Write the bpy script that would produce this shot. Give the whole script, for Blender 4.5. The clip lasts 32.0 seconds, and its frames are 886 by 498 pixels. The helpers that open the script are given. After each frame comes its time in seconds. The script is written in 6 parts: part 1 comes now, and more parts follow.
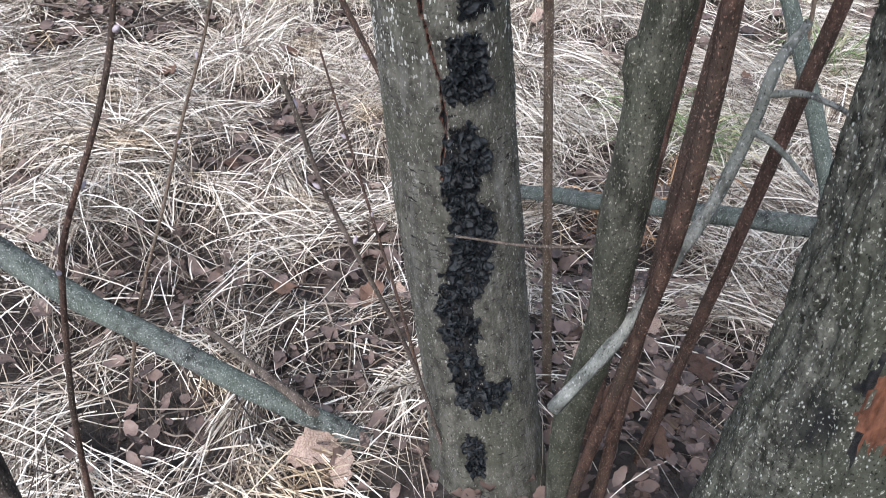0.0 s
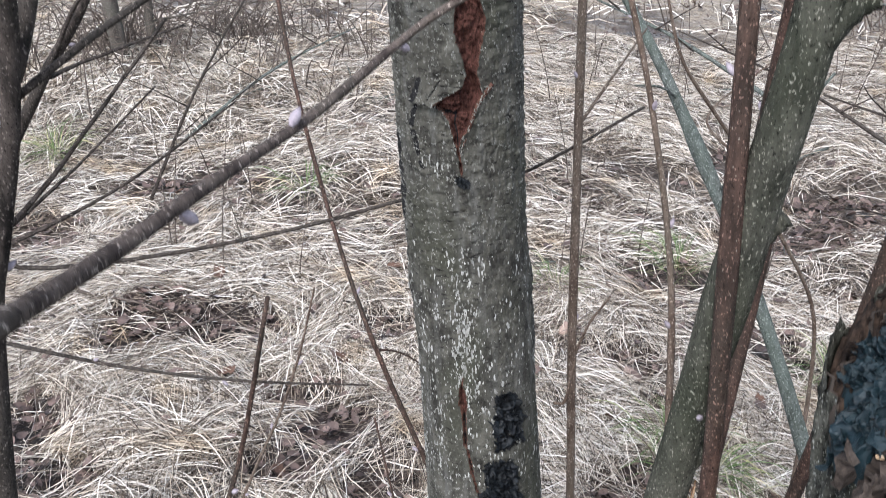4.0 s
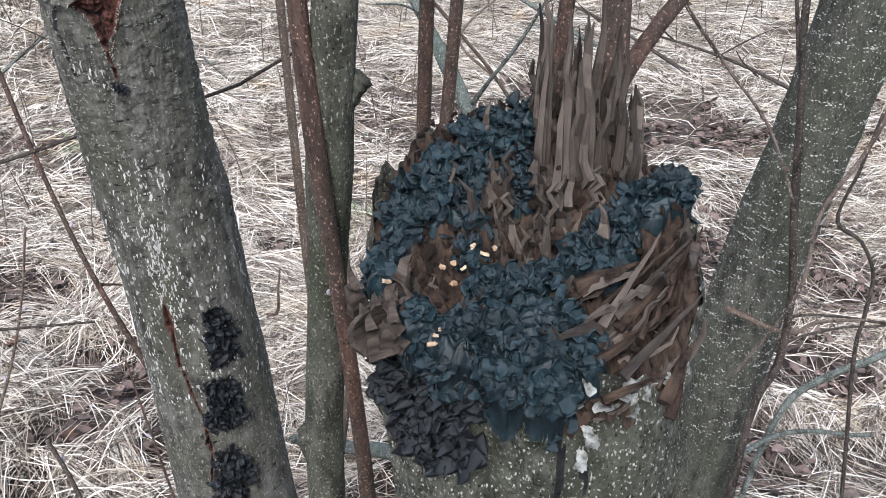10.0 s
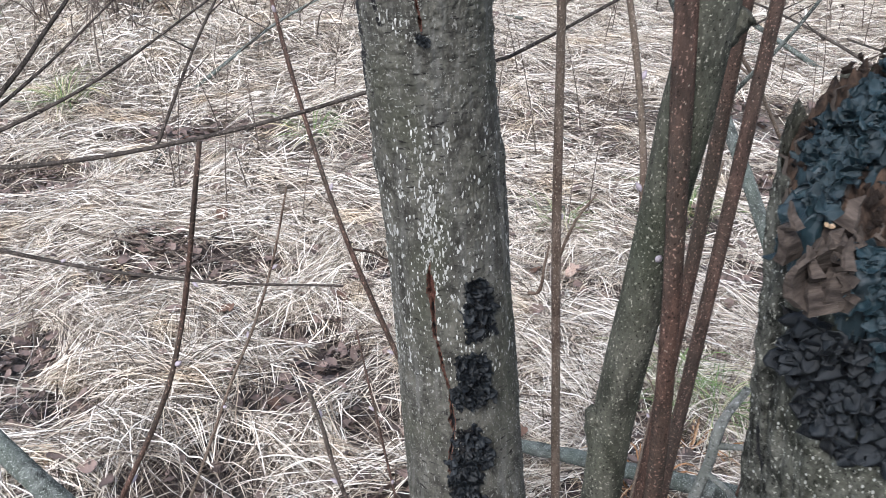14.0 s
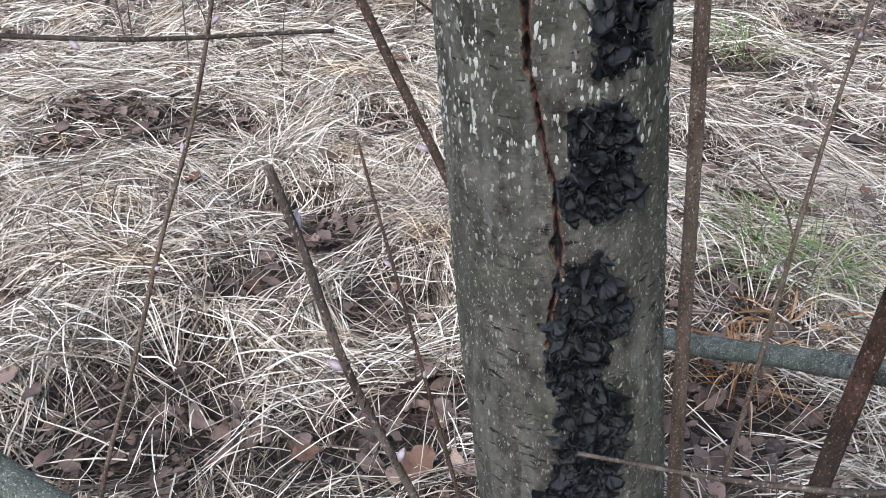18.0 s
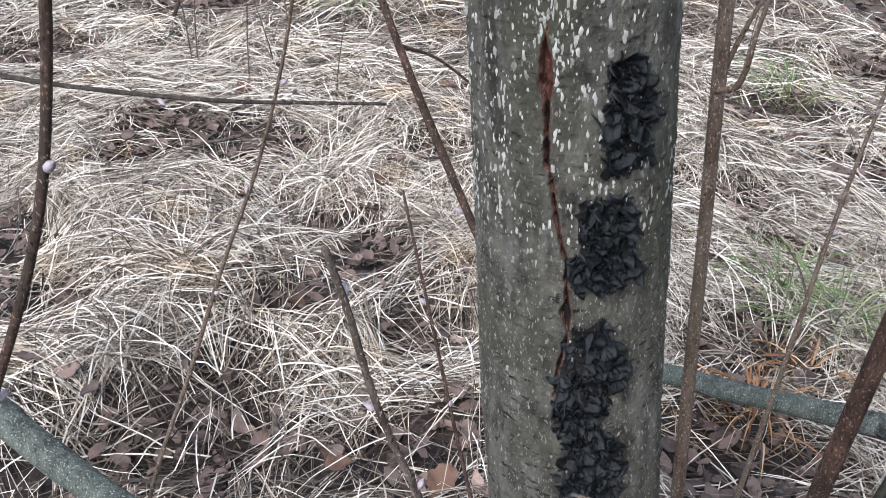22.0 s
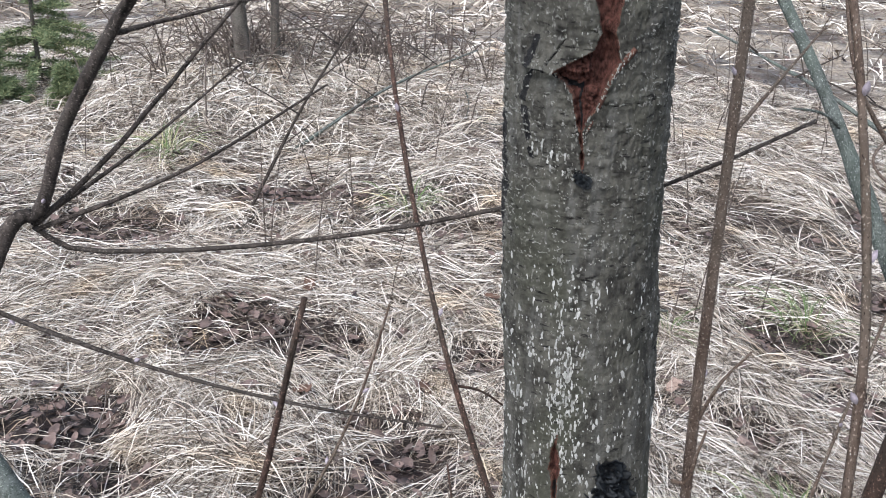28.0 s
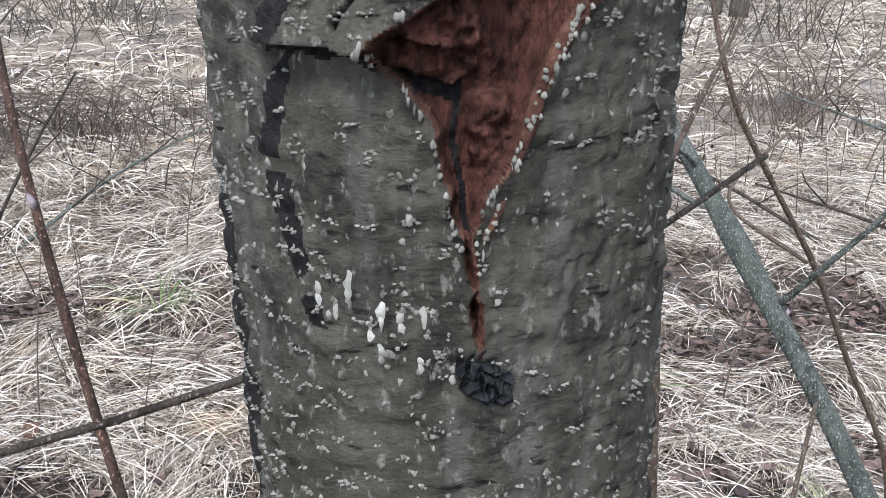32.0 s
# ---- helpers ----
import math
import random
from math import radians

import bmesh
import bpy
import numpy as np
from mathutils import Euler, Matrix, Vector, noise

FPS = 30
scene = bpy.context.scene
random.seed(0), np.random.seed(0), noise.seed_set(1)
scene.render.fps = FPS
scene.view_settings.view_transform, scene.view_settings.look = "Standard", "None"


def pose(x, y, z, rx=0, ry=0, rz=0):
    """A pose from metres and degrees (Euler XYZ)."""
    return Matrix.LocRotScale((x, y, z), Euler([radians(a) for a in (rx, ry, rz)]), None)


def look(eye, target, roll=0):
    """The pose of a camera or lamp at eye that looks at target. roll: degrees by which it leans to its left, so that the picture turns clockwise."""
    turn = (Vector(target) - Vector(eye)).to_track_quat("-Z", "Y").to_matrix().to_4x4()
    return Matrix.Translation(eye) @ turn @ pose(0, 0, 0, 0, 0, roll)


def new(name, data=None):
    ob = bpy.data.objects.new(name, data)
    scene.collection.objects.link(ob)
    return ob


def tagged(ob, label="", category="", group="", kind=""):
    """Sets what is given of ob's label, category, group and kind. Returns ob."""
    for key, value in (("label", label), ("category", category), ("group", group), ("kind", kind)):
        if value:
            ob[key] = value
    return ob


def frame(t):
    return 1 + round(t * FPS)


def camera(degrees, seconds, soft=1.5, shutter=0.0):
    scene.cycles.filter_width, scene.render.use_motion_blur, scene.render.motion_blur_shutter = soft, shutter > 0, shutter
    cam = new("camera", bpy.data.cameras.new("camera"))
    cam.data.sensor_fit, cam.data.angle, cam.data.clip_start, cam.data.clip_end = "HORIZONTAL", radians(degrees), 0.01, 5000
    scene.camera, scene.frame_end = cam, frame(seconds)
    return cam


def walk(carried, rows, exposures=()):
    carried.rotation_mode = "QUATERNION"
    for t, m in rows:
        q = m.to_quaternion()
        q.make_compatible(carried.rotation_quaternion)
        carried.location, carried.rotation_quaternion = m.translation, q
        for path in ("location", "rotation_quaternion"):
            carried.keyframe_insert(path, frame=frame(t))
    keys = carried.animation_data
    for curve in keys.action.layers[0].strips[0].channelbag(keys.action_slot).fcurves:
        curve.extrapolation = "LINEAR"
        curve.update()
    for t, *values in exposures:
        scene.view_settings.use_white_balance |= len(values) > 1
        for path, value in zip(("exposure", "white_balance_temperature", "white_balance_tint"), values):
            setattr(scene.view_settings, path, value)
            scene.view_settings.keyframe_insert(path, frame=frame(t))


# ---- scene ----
cam = camera(53.8, 32.0, soft=0.85, shutter=0.2)
PATH = [
    (0, -0.0252, -0.0250, 1.4240, 48.76, 2.02, -1.57),
    (0.5, -0.0232, -0.0375, 1.4717, 51.25, 2.00, -1.21),
    (1, -0.0213, -0.0383, 1.5045, 53.59, 2.03, -0.70),
    (1.5, -0.0246, -0.0335, 1.5231, 54.88, 1.87, -0.36),
    (2, -0.0298, -0.0358, 1.5549, 56.18, 1.69, 0.06),
    (2.5, -0.0333, -0.0407, 1.5790, 57.25, 1.48, 0.47),
    (3, -0.0328, -0.0334, 1.6057, 58.64, 1.30, 0.82),
    (3.5, -0.0336, -0.0422, 1.6609, 60.87, 1.18, 1.08),
    (4, -0.0356, -0.0898, 1.7522, 64.34, 0.87, 1.45),
    (4.5, -0.0438, -0.0847, 1.8234, 66.98, -1.02, 2.67),
    (6.5, 0.0367, -0.1934, 1.9470, 72.45, -1.43, -3.99),
    (7, 0.1200, -0.1840, 1.8621, 71.49, -0.74, -5.63),
    (7.5, 0.1268, -0.1676, 1.8107, 66.89, 1.30, -8.48),
    (8, 0.1465, -0.1497, 1.7482, 64.40, 1.51, -8.66),
    (8.5, 0.1528, -0.1433, 1.7215, 62.99, 1.54, -8.68),
    (9, 0.1546, -0.1314, 1.7039, 62.10, 1.37, -8.90),
    (9.5, 0.1622, -0.1242, 1.6922, 61.46, 1.13, -9.20),
    (10, 0.1699, -0.1257, 1.6850, 61.26, 0.94, -9.31),
    (10.5, 0.1538, -0.1221, 1.6914, 61.35, 1.27, -9.18),
    (11, 0.1328, -0.1313, 1.7092, 62.15, 1.84, -8.30),
    (11.5, 0.0802, -0.1325, 1.6887, 62.32, 2.42, -7.23),
    (12, 0.0531, -0.1311, 1.6593, 61.94, 2.50, -5.49),
    (12.5, 0.0073, -0.1207, 1.6459, 61.70, 3.12, -6.72),
    (13, 0.0444, -0.1077, 1.6167, 61.60, 1.11, -4.26),
    (13.5, 0.0473, -0.1254, 1.6402, 62.57, -0.35, 1.84),
    (15.5, -0.0570, 0.2439, 1.3842, 59.67, 3.58, 2.31),
    (16, -0.0633, 0.2938, 1.3143, 58.19, 3.64, 0.87),
    (16.5, -0.0576, 0.3272, 1.2623, 57.92, 4.02, 0.11),
    (17, -0.0652, 0.3513, 1.2256, 57.59, 3.88, 0.31),
    (17.5, -0.0679, 0.3608, 1.2086, 56.94, 3.37, 0.78),
    (18, -0.0723, 0.3596, 1.1910, 56.26, 2.93, 1.32),
    (18.5, -0.0763, 0.3543, 1.1711, 55.29, 2.86, 1.85),
    (19, -0.0770, 0.3472, 1.1664, 54.85, 3.07, 2.14),
    (19.5, -0.0741, 0.3249, 1.1559, 54.68, 3.38, 2.45),
    (20, -0.0837, 0.3009, 1.1412, 54.18, 3.75, 3.12),
    (20.5, -0.0828, 0.3023, 1.1503, 53.84, 3.55, 3.96),
    (21, -0.0802, 0.3041, 1.1830, 54.62, 2.94, 4.46),
    (21.5, -0.0604, 0.3028, 1.2336, 55.64, 2.36, 4.87),
    (22, -0.0544, 0.2970, 1.2841, 57.00, 1.53, 5.52),
    (22.5, -0.0550, 0.3033, 1.3248, 58.38, 1.20, 5.65),
    (23, -0.0515, 0.3024, 1.3641, 59.70, 0.93, 5.44),
    (23.5, -0.0497, 0.3028, 1.3918, 60.74, 1.07, 5.13),
    (24, -0.0542, 0.2929, 1.4142, 61.68, 1.12, 5.17),
    (24.5, -0.0573, 0.2874, 1.4294, 62.09, 1.15, 5.33),
    (25, -0.0518, 0.2833, 1.4628, 62.68, 1.21, 5.29),
    (25.5, -0.0576, 0.2781, 1.4680, 63.12, 1.36, 5.27),
    (27.5, -0.0367, 0.2021, 1.5505, 65.50, -0.28, 7.49),
    (28, -0.0431, 0.1194, 1.6253, 66.65, -1.47, 9.99),
    (28.5, -0.0422, 0.0869, 1.6429, 67.21, -2.47, 12.48),
    (29, -0.0626, 0.1750, 1.6260, 67.64, -1.76, 11.38),
    (29.5, -0.0782, 0.2936, 1.5960, 68.18, -0.98, 7.26),
    (30, -0.0966, 0.3961, 1.5718, 68.99, 0.10, 3.97),
    (30.5, -0.1139, 0.4717, 1.5411, 69.54, 0.48, 1.11),
    (31, -0.0952, 0.5778, 1.5278, 71.52, 0.24, -2.17),
    (31.5, -0.0788, 0.6195, 1.5093, 71.95, -0.02, -5.43),
    (32, -0.0807, 0.6522, 1.4929, 71.19, 0.02, -6.42),
]
walk(cam, [(t, pose(x, y, z, rx, ry, rz)) for t, x, y, z, rx, ry, rz in PATH],
     [(0.0, 1.75, 6290, 11), (3.0, 1.75, 6290, 11), (4.5, 1.60, 6290, 11), (6.5, 1.40, 6290, 11), (7.5, 1.54, 6290, 11), (9.0, 1.74, 6290, 11), (13.0, 1.84, 6290, 11), (16.0, 1.68, 6290, 11), (20.0, 1.56, 6290, 11), (23.0, 1.70, 6290, 11), (28.0, 1.58, 6290, 11), (32.0, 1.66, 6290, 11)])

# ---- sky and light: an even overcast day ----
SKY, SUN = 0.12, 1.4
world = bpy.data.worlds.new("overcast_sky")
scene.world = world
world.use_nodes = True
wn, wl = world.node_tree.nodes, world.node_tree.links
sky = wn.new("ShaderNodeTexSky")
sky.sky_type, sky.sun_disc = "NISHITA", False
sky.sun_elevation, sky.sun_rotation = radians(48), radians(200)
sky.air_density, sky.dust_density = 1.0, 1.0
grey = wn.new("ShaderNodeHueSaturation")
grey.inputs["Saturation"].default_value = 0.60
wl.new(sky.outputs[0], grey.inputs["Color"])
wl.new(grey.outputs[0], wn["Background"].inputs[0])
wn["Background"].inputs[1].default_value = SKY
sun = new("sun", bpy.data.lights.new("sun", "SUN"))
sun.data.energy, sun.data.angle, sun.data.color = SUN, radians(24), (1.0, 0.985, 0.965)
sun.matrix_world = look((0, 0, 0), (0.25, 0.70, -0.85))

# ---- noise on arrays ----


def lattice(ix, iy, iz):
    h = (ix * 374761393 + iy * 668265263 + iz * 2147483647 + 1013904223) & 0xFFFFFFFF
    h = ((h ^ (h >> 13)) * 1274126177) & 0xFFFFFFFF
    return ((h ^ (h >> 16)) & 0xFFFF) / 32767.5 - 1.0


def vnoise(x, y, z):
    """Smooth value noise on arrays, about -1 to 1."""
    x, y, z = np.broadcast_arrays(np.asarray(x, float), np.asarray(y, float), np.asarray(z, float))
    fx, fy, fz = np.floor(x), np.floor(y), np.floor(z)
    ix, iy, iz = fx.astype(np.int64), fy.astype(np.int64), fz.astype(np.int64)
    u, v, w = x - fx, y - fy, z - fz
    u, v, w = u * u * (3 - 2 * u), v * v * (3 - 2 * v), w * w * (3 - 2 * w)
    out = 0
    for dx in (0, 1):
        for dy in (0, 1):
            for dz in (0, 1):
                out = out + lattice(ix + dx, iy + dy, iz + dz) * (u if dx else 1 - u) * (v if dy else 1 - v) * (w if dz else 1 - w)
    return out


def fbm(x, y, z, octaves=3):
    return sum(vnoise(x * 2 ** k + 17 * k, y * 2 ** k, z * 2 ** k) / 2 ** k for k in range(octaves))


# bare wet patches between the tussocks: place and radius
WET = [(-0.60, 1.98, 0.09), (-0.66, 2.44, 0.12), (-1.32, 2.82, 0.20), (-0.77, 1.56, 0.17), (-0.70, 1.80, 0.07), (-0.28, 1.50, 0.17), (-0.28, 1.93, 0.11), (-0.26, 1.18, 0.16), (-0.92, 1.32, 0.12), (0.85, 3.47, 0.15), (0.68, 2.45, 0.11),
       (0.50, 1.98, 0.14), (0.40, 1.62, 0.17), (1.15, 3.00, 0.19), (0.60, 2.70, 0.11), (0.34, 2.80, 0.10), (-0.33, 2.82, 0.11), (-1.31, 1.92, 0.16), (-0.95, 2.82, 0.14), (-1.57, 2.13, 0.18), (-0.47, 2.24, 0.09), (-1.64, 4.38, 0.24), (-2.33, 3.73, 0.30),
       (0.47, 1.15, 0.24), (1.32, 1.85, 0.26), (2.10, 3.00, 0.45), (2.35, 4.60, 0.45), (1.85, 2.25, 0.22), (1.60, 4.05, 0.26), (1.75, 5.25, 0.32), (0.02, 3.10, 0.10), (-0.59, 1.05, 0.12)]


def wet_at(x, y):
    """How far inside a bare patch a place lies: 1 in its middle, 0 on its uneven edge."""
    wx = x + 0.060 * vnoise(x * 6, y * 6, 2.2) + 0.028 * vnoise(x * 17, y * 17, 3.1)
    wy = y + 0.060 * vnoise(x * 6 + 8, y * 6, 5.2) + 0.028 * vnoise(x * 17, y * 17 + 4, 7.1)
    return np.max([1 - np.hypot((wx - px) / (1.25 * r), (wy - py) / (0.95 * r)) for px, py, r in WET], 0)


WET_STEP = 0.012
WET_MAP = np.maximum(-1, wet_at(*np.meshgrid(np.arange(-3.2, 3.2, WET_STEP), np.arange(0.4, 6.2, WET_STEP))))


def wet(x, y):
    i = np.rint((np.asarray(y, float) - 0.4) / WET_STEP).astype(int)
    j = np.rint((np.asarray(x, float) + 3.2) / WET_STEP).astype(int)
    inside = (i >= 0) & (j >= 0) & (i < WET_MAP.shape[0]) & (j < WET_MAP.shape[1])
    return np.where(inside, WET_MAP[np.clip(i, 0, WET_MAP.shape[0] - 1), np.clip(j, 0, WET_MAP.shape[1] - 1)], -1.0)


def ground_z(x, y):
    """Height of the ground: a low mound under the clump of trees, hummocks, hollows, a bank far on one side."""
    x, y = np.asarray(x, float), np.asarray(y, float)
    d2 = (x - 0.2) ** 2 + (y - 0.8) ** 2
    z = -0.065 + 0.165 * np.exp(-d2 / 0.42) - 0.10 * np.clip(x, -0.6, 2.2)
    z = z + 0.050 * vnoise(x * 1.6 + 3, y * 1.6, 5.5) + 0.040 * vnoise(x * 4.1, y * 4.1 + 9, 1.5)
    z = z + 0.10 * vnoise(x * 0.45, y * 0.45, 8.2) * np.clip((y - 2) / 3, 0, 1)
    z = z + 0.15 * np.exp(-((x + 2.9) ** 2 / 1.6 + (y - 7.2) ** 2 / 2.2))
    z = z + 0.040 * np.clip(y - 9, 0, 90)
    return z - 0.040 * np.clip(wet(x, y) / 0.35 + 0.4, 0, 1)


# ---- materials ----
def material(name):
    m = bpy.data.materials.new(name)
    m.use_nodes = True
    return m, m.node_tree.nodes, m.node_tree.links, m.node_tree.nodes["Principled BSDF"]


def mix(n, l, fac, a, b):
    """A colour mix: fac a socket or number, a and b sockets or colours."""
    k = n.new("ShaderNodeMix")
    k.data_type = "RGBA"
    for slot, val in ((0, fac), (6, a), (7, b)):
        if isinstance(val, bpy.types.NodeSocket):
            l.new(val, k.inputs[slot])
        elif slot == 0:
            k.inputs[0].default_value = val
        else:
            k.inputs[slot].default_value = (*val, 1)
    return k.outputs[2]


def ramp(n, l, src, lo, hi):
    k = n.new("ShaderNodeMapRange")
    k.inputs[1].default_value, k.inputs[2].default_value = lo, hi
    l.new(src, k.inputs[0])
    return k.outputs[0]


def tex(n, l, scale, detail=4, stretch=(1, 1, 1), kind="noise", rough=0.55):
    co = n.new("ShaderNodeTexCoord")
    mp = n.new("ShaderNodeMapping")
    mp.inputs["Scale"].default_value = stretch
    l.new(co.outputs["Object"], mp.inputs[0])
    t = n.new("ShaderNodeTexNoise" if kind == "noise" else "ShaderNodeTexVoronoi")
    t.inputs["Scale"].default_value = scale
    if kind == "noise":
        t.inputs["Detail"].default_value, t.inputs["Roughness"].default_value = detail, rough
    l.new(mp.outputs[0], t.inputs["Vector"])
    return t.outputs[0]


def bump(n, l, b, height, strength=0.4, distance=0.002):
    k = n.new("ShaderNodeBump")
    k.inputs["Strength"].default_value, k.inputs["Distance"].default_value = strength, distance
    l.new(height, k.inputs["Height"])
    l.new(k.outputs[0], b.inputs["Normal"])


def bark_material(name, dark, light, algae, algae_amount=0.5, dots=0.0, dot_col=(0.5, 0.48, 0.42), stretch=(1, 1, 0.35), scale=60, rough=0.85, dot_scale=240, black_marks=0.0):
    m, n, l, b = material(name)
    col = mix(n, l, ramp(n, l, tex(n, l, scale, 8, stretch, rough=0.68), 0.40, 0.62), dark, light)
    col = mix(n, l, ramp(n, l, tex(n, l, 9, 4, (1, 1, 0.5)), 0.5 - algae_amount * 0.2, 0.72), col, algae)
    if black_marks:
        # black stains scattered by noise
        col = mix(n, l, ramp(n, l, tex(n, l, 13, 5, (1, 1, 0.45)), 0.60, 0.70), col, (0.012, 0.012, 0.012))
    if dots:
        d = ramp(n, l, tex(n, l, dot_scale, kind="voronoi", stretch=(1, 1, 0.6)), dots, dots * 0.6)
        sp = ramp(n, l, tex(n, l, 45, 2), 0.42, 0.56)
        mul = n.new("ShaderNodeMath")
        mul.operation = "MULTIPLY"
        l.new(d, mul.inputs[0])
        l.new(sp, mul.inputs[1])
        col = mix(n, l, mul.outputs[0], col, dot_col)
    fine = tex(n, l, 420, 3, (1, 1, 0.7), rough=0.6)
    col = mix(n, l, ramp(n, l, fine, 0.60, 0.68), col, tuple(min(0.4, 2.6 * k + 0.03) for k in light))
    col = mix(n, l, ramp(n, l, fine, 0.40, 0.32), col, tuple(0.35 * k for k in dark))
    l.new(col, b.inputs["Base Color"])
    b.inputs["Roughness"].default_value = rough
    b.inputs["Specular IOR Level"].default_value = 0.12
    bump(n, l, b, tex(n, l, 170, 8, (1, 1, 0.6), rough=0.7), 1.0, 0.004)
    return m


def plain(name, a, c, scale=40, rough=0.8, per="noise", stretch=(1, 1, 1), bmp=0.4, bscale=200, metal=0.0, spec=0.15):
    """Two colours, mixed by noise, by island or by object."""
    m, n, l, b = material(name)
    f = ramp(n, l, tex(n, l, scale, 7, stretch, rough=0.65), 0.36, 0.64)
    if per != "noise":
        src = n.new("ShaderNodeNewGeometry").outputs["Random Per Island"] if per == "island" else n.new("ShaderNodeObjectInfo").outputs["Random"]
        add = n.new("ShaderNodeMix")
        add.inputs[0].default_value = 0.65
        l.new(f, add.inputs[2])
        l.new(src, add.inputs[3])
        f = add.outputs[0]
    l.new(mix(n, l, f, a, c), b.inputs["Base Color"])
    b.inputs["Roughness"].default_value = rough
    b.inputs["Specular IOR Level"].default_value = spec
    if bmp:
        bump(n, l, b, tex(n, l, bscale, 6, stretch, rough=0.65), bmp, 0.003)
    return m


def grass_material(name, stops):
    m, n, l, b = material(name)
    r = n.new("ShaderNodeValToRGB")
    r.color_ramp.interpolation = "LINEAR"
    e = r.color_ramp.elements
    while len(e) < len(stops):
        e.new(0.5)
    for el, (p, c) in zip(e, stops):
        el.position, el.color = p, (*c, 1)
    l.new(n.new("ShaderNodeNewGeometry").outputs["Random Per Island"], r.inputs[0])
    tone = mix(n, l, ramp(n, l, tex(n, l, 1.7, 3), 0.35, 0.7), (1.0, 1.0, 1.0), (0.84, 0.82, 0.80))
    tone = mix(n, l, ramp(n, l, tex(n, l, 3.1, 2), 0.58, 0.72), tone, (0.98, 0.88, 0.74))
    k = n.new("ShaderNodeMix")
    k.data_type, k.blend_type = "RGBA", "MULTIPLY"
    k.inputs[0].default_value = 1.0
    l.new(r.outputs[0], k.inputs[6])
    l.new(tone, k.inputs[7])
    l.new(k.outputs[2], b.inputs["Base Color"])
    b.inputs["Roughness"].default_value = 0.6
    b.inputs["Specular IOR Level"].default_value = 0.25
    return m


def alder_bark():
    """Smooth olive-grey bark: soft mottling, faint upright streaks, hair-fine cracks across, green film."""
    m, n, l, b = material("alder_bark")
    col = mix(n, l, ramp(n, l, tex(n, l, 45, 8, (1, 1, 0.6), rough=0.68), 0.38, 0.64), (0.030, 0.028, 0.024), (0.108, 0.103, 0.086))
    col = mix(n, l, ramp(n, l, tex(n, l, 60, 4, (1, 1, 0.10)), 0.52, 0.74), col, (0.120, 0.117, 0.106))
    col = mix(n, l, ramp(n, l, tex(n, l, 11, 5, (1, 1, 0.6)), 0.50, 0.68), col, (0.056, 0.056, 0.041))
    col = mix(n, l, ramp(n, l, tex(n, l, 150, 5, (0.35, 0.35, 1.5), rough=0.6), 0.40, 0.33), col, (0.012, 0.011, 0.010))
    col = mix(n, l, ramp(n, l, tex(n, l, 260, 4, (1, 1, 0.5), rough=0.6), 0.59, 0.68), col, (0.185, 0.180, 0.160))
    l.new(col, b.inputs["Base Color"])
    b.inputs["Roughness"].default_value = 0.8
    b.inputs["Specular IOR Level"].default_value = 0.15
    bump(n, l, b, tex(n, l, 160, 8, (0.7, 0.7, 1.0), rough=0.7), 1.0, 0.0045)
    return m


M_BARK = alder_bark()
M_BARK_OLD = bark_material("old_mossy_bark", (0.014, 0.014, 0.011), (0.112, 0.110, 0.092), (0.046, 0.048, 0.034), 0.6, dots=0.24, dot_col=(0.34, 0.34, 0.31), scale=90, stretch=(1, 1, 0.7), black_marks=1.0, dot_scale=260)
M_RIGHT = bark_material("dotted_bark", (0.026, 0.026, 0.022), (0.078, 0.077, 0.064), (0.050, 0.053, 0.036), 0.5, dots=0.0, scale=60)
M_GREEN = bark_material("mossy_sapling_bark", (0.022, 0.021, 0.017), (0.098, 0.094, 0.076), (0.050, 0.055, 0.037), 0.7, dots=0.0, scale=55)
M_DARKTWIG = bark_material("dark_twig_bark", (0.018, 0.015, 0.013), (0.074, 0.060, 0.052), (0.05, 0.044, 0.038), 0.4, scale=60)
M_BROWN = bark_material("red_brown_bark", (0.030, 0.019, 0.015), (0.098, 0.058, 0.045), (0.050, 0.041, 0.033), 0.4, dots=0.15, dot_col=(0.30, 0.27, 0.23), scale=70, rough=0.6)
M_BROWN2 = bark_material("grey_brown_bark", (0.080, 0.055, 0.042), (0.150, 0.112, 0.088), (0.11, 0.09, 0.07), 0.4, dots=0.17, scale=70, rough=0.7)
M_TWIG = bark_material("dry_twig_bark", (0.050, 0.038, 0.033), (0.150, 0.118, 0.100), (0.10, 0.085, 0.07), 0.4, scale=60)
M_LICHEN = bark_material("lichen_bark", (0.024, 0.025, 0.023), (0.130, 0.138, 0.128), (0.095, 0.112, 0.095), 0.7, dots=0.2, dot_col=(0.36, 0.40, 0.35), scale=60)
M_PALETWIG = bark_material("pale_grey_dead_bark", (0.060, 0.060, 0.055), (0.270, 0.270, 0.250), (0.15, 0.16, 0.145), 0.5, scale=60)
M_FAR = bark_material("far_bark", (0.045, 0.038, 0.032), (0.105, 0.090, 0.078), (0.08, 0.08, 0.065), 0.4, scale=12)
M_LENT = plain("dull_lenticel", (0.070, 0.068, 0.059), (0.29, 0.286, 0.260), 260, 0.9, "island", bscale=600)
M_LENT_PALE = plain("pale_lenticel", (0.115, 0.113, 0.102), (0.46, 0.46, 0.43), 220, 0.9, "island", bscale=600)
M_RED = plain("red_inner_bark", (0.020, 0.008, 0.006), (0.105, 0.044, 0.034), 260, 0.85, stretch=(1, 1, 0.6), bmp=0.9, bscale=420)
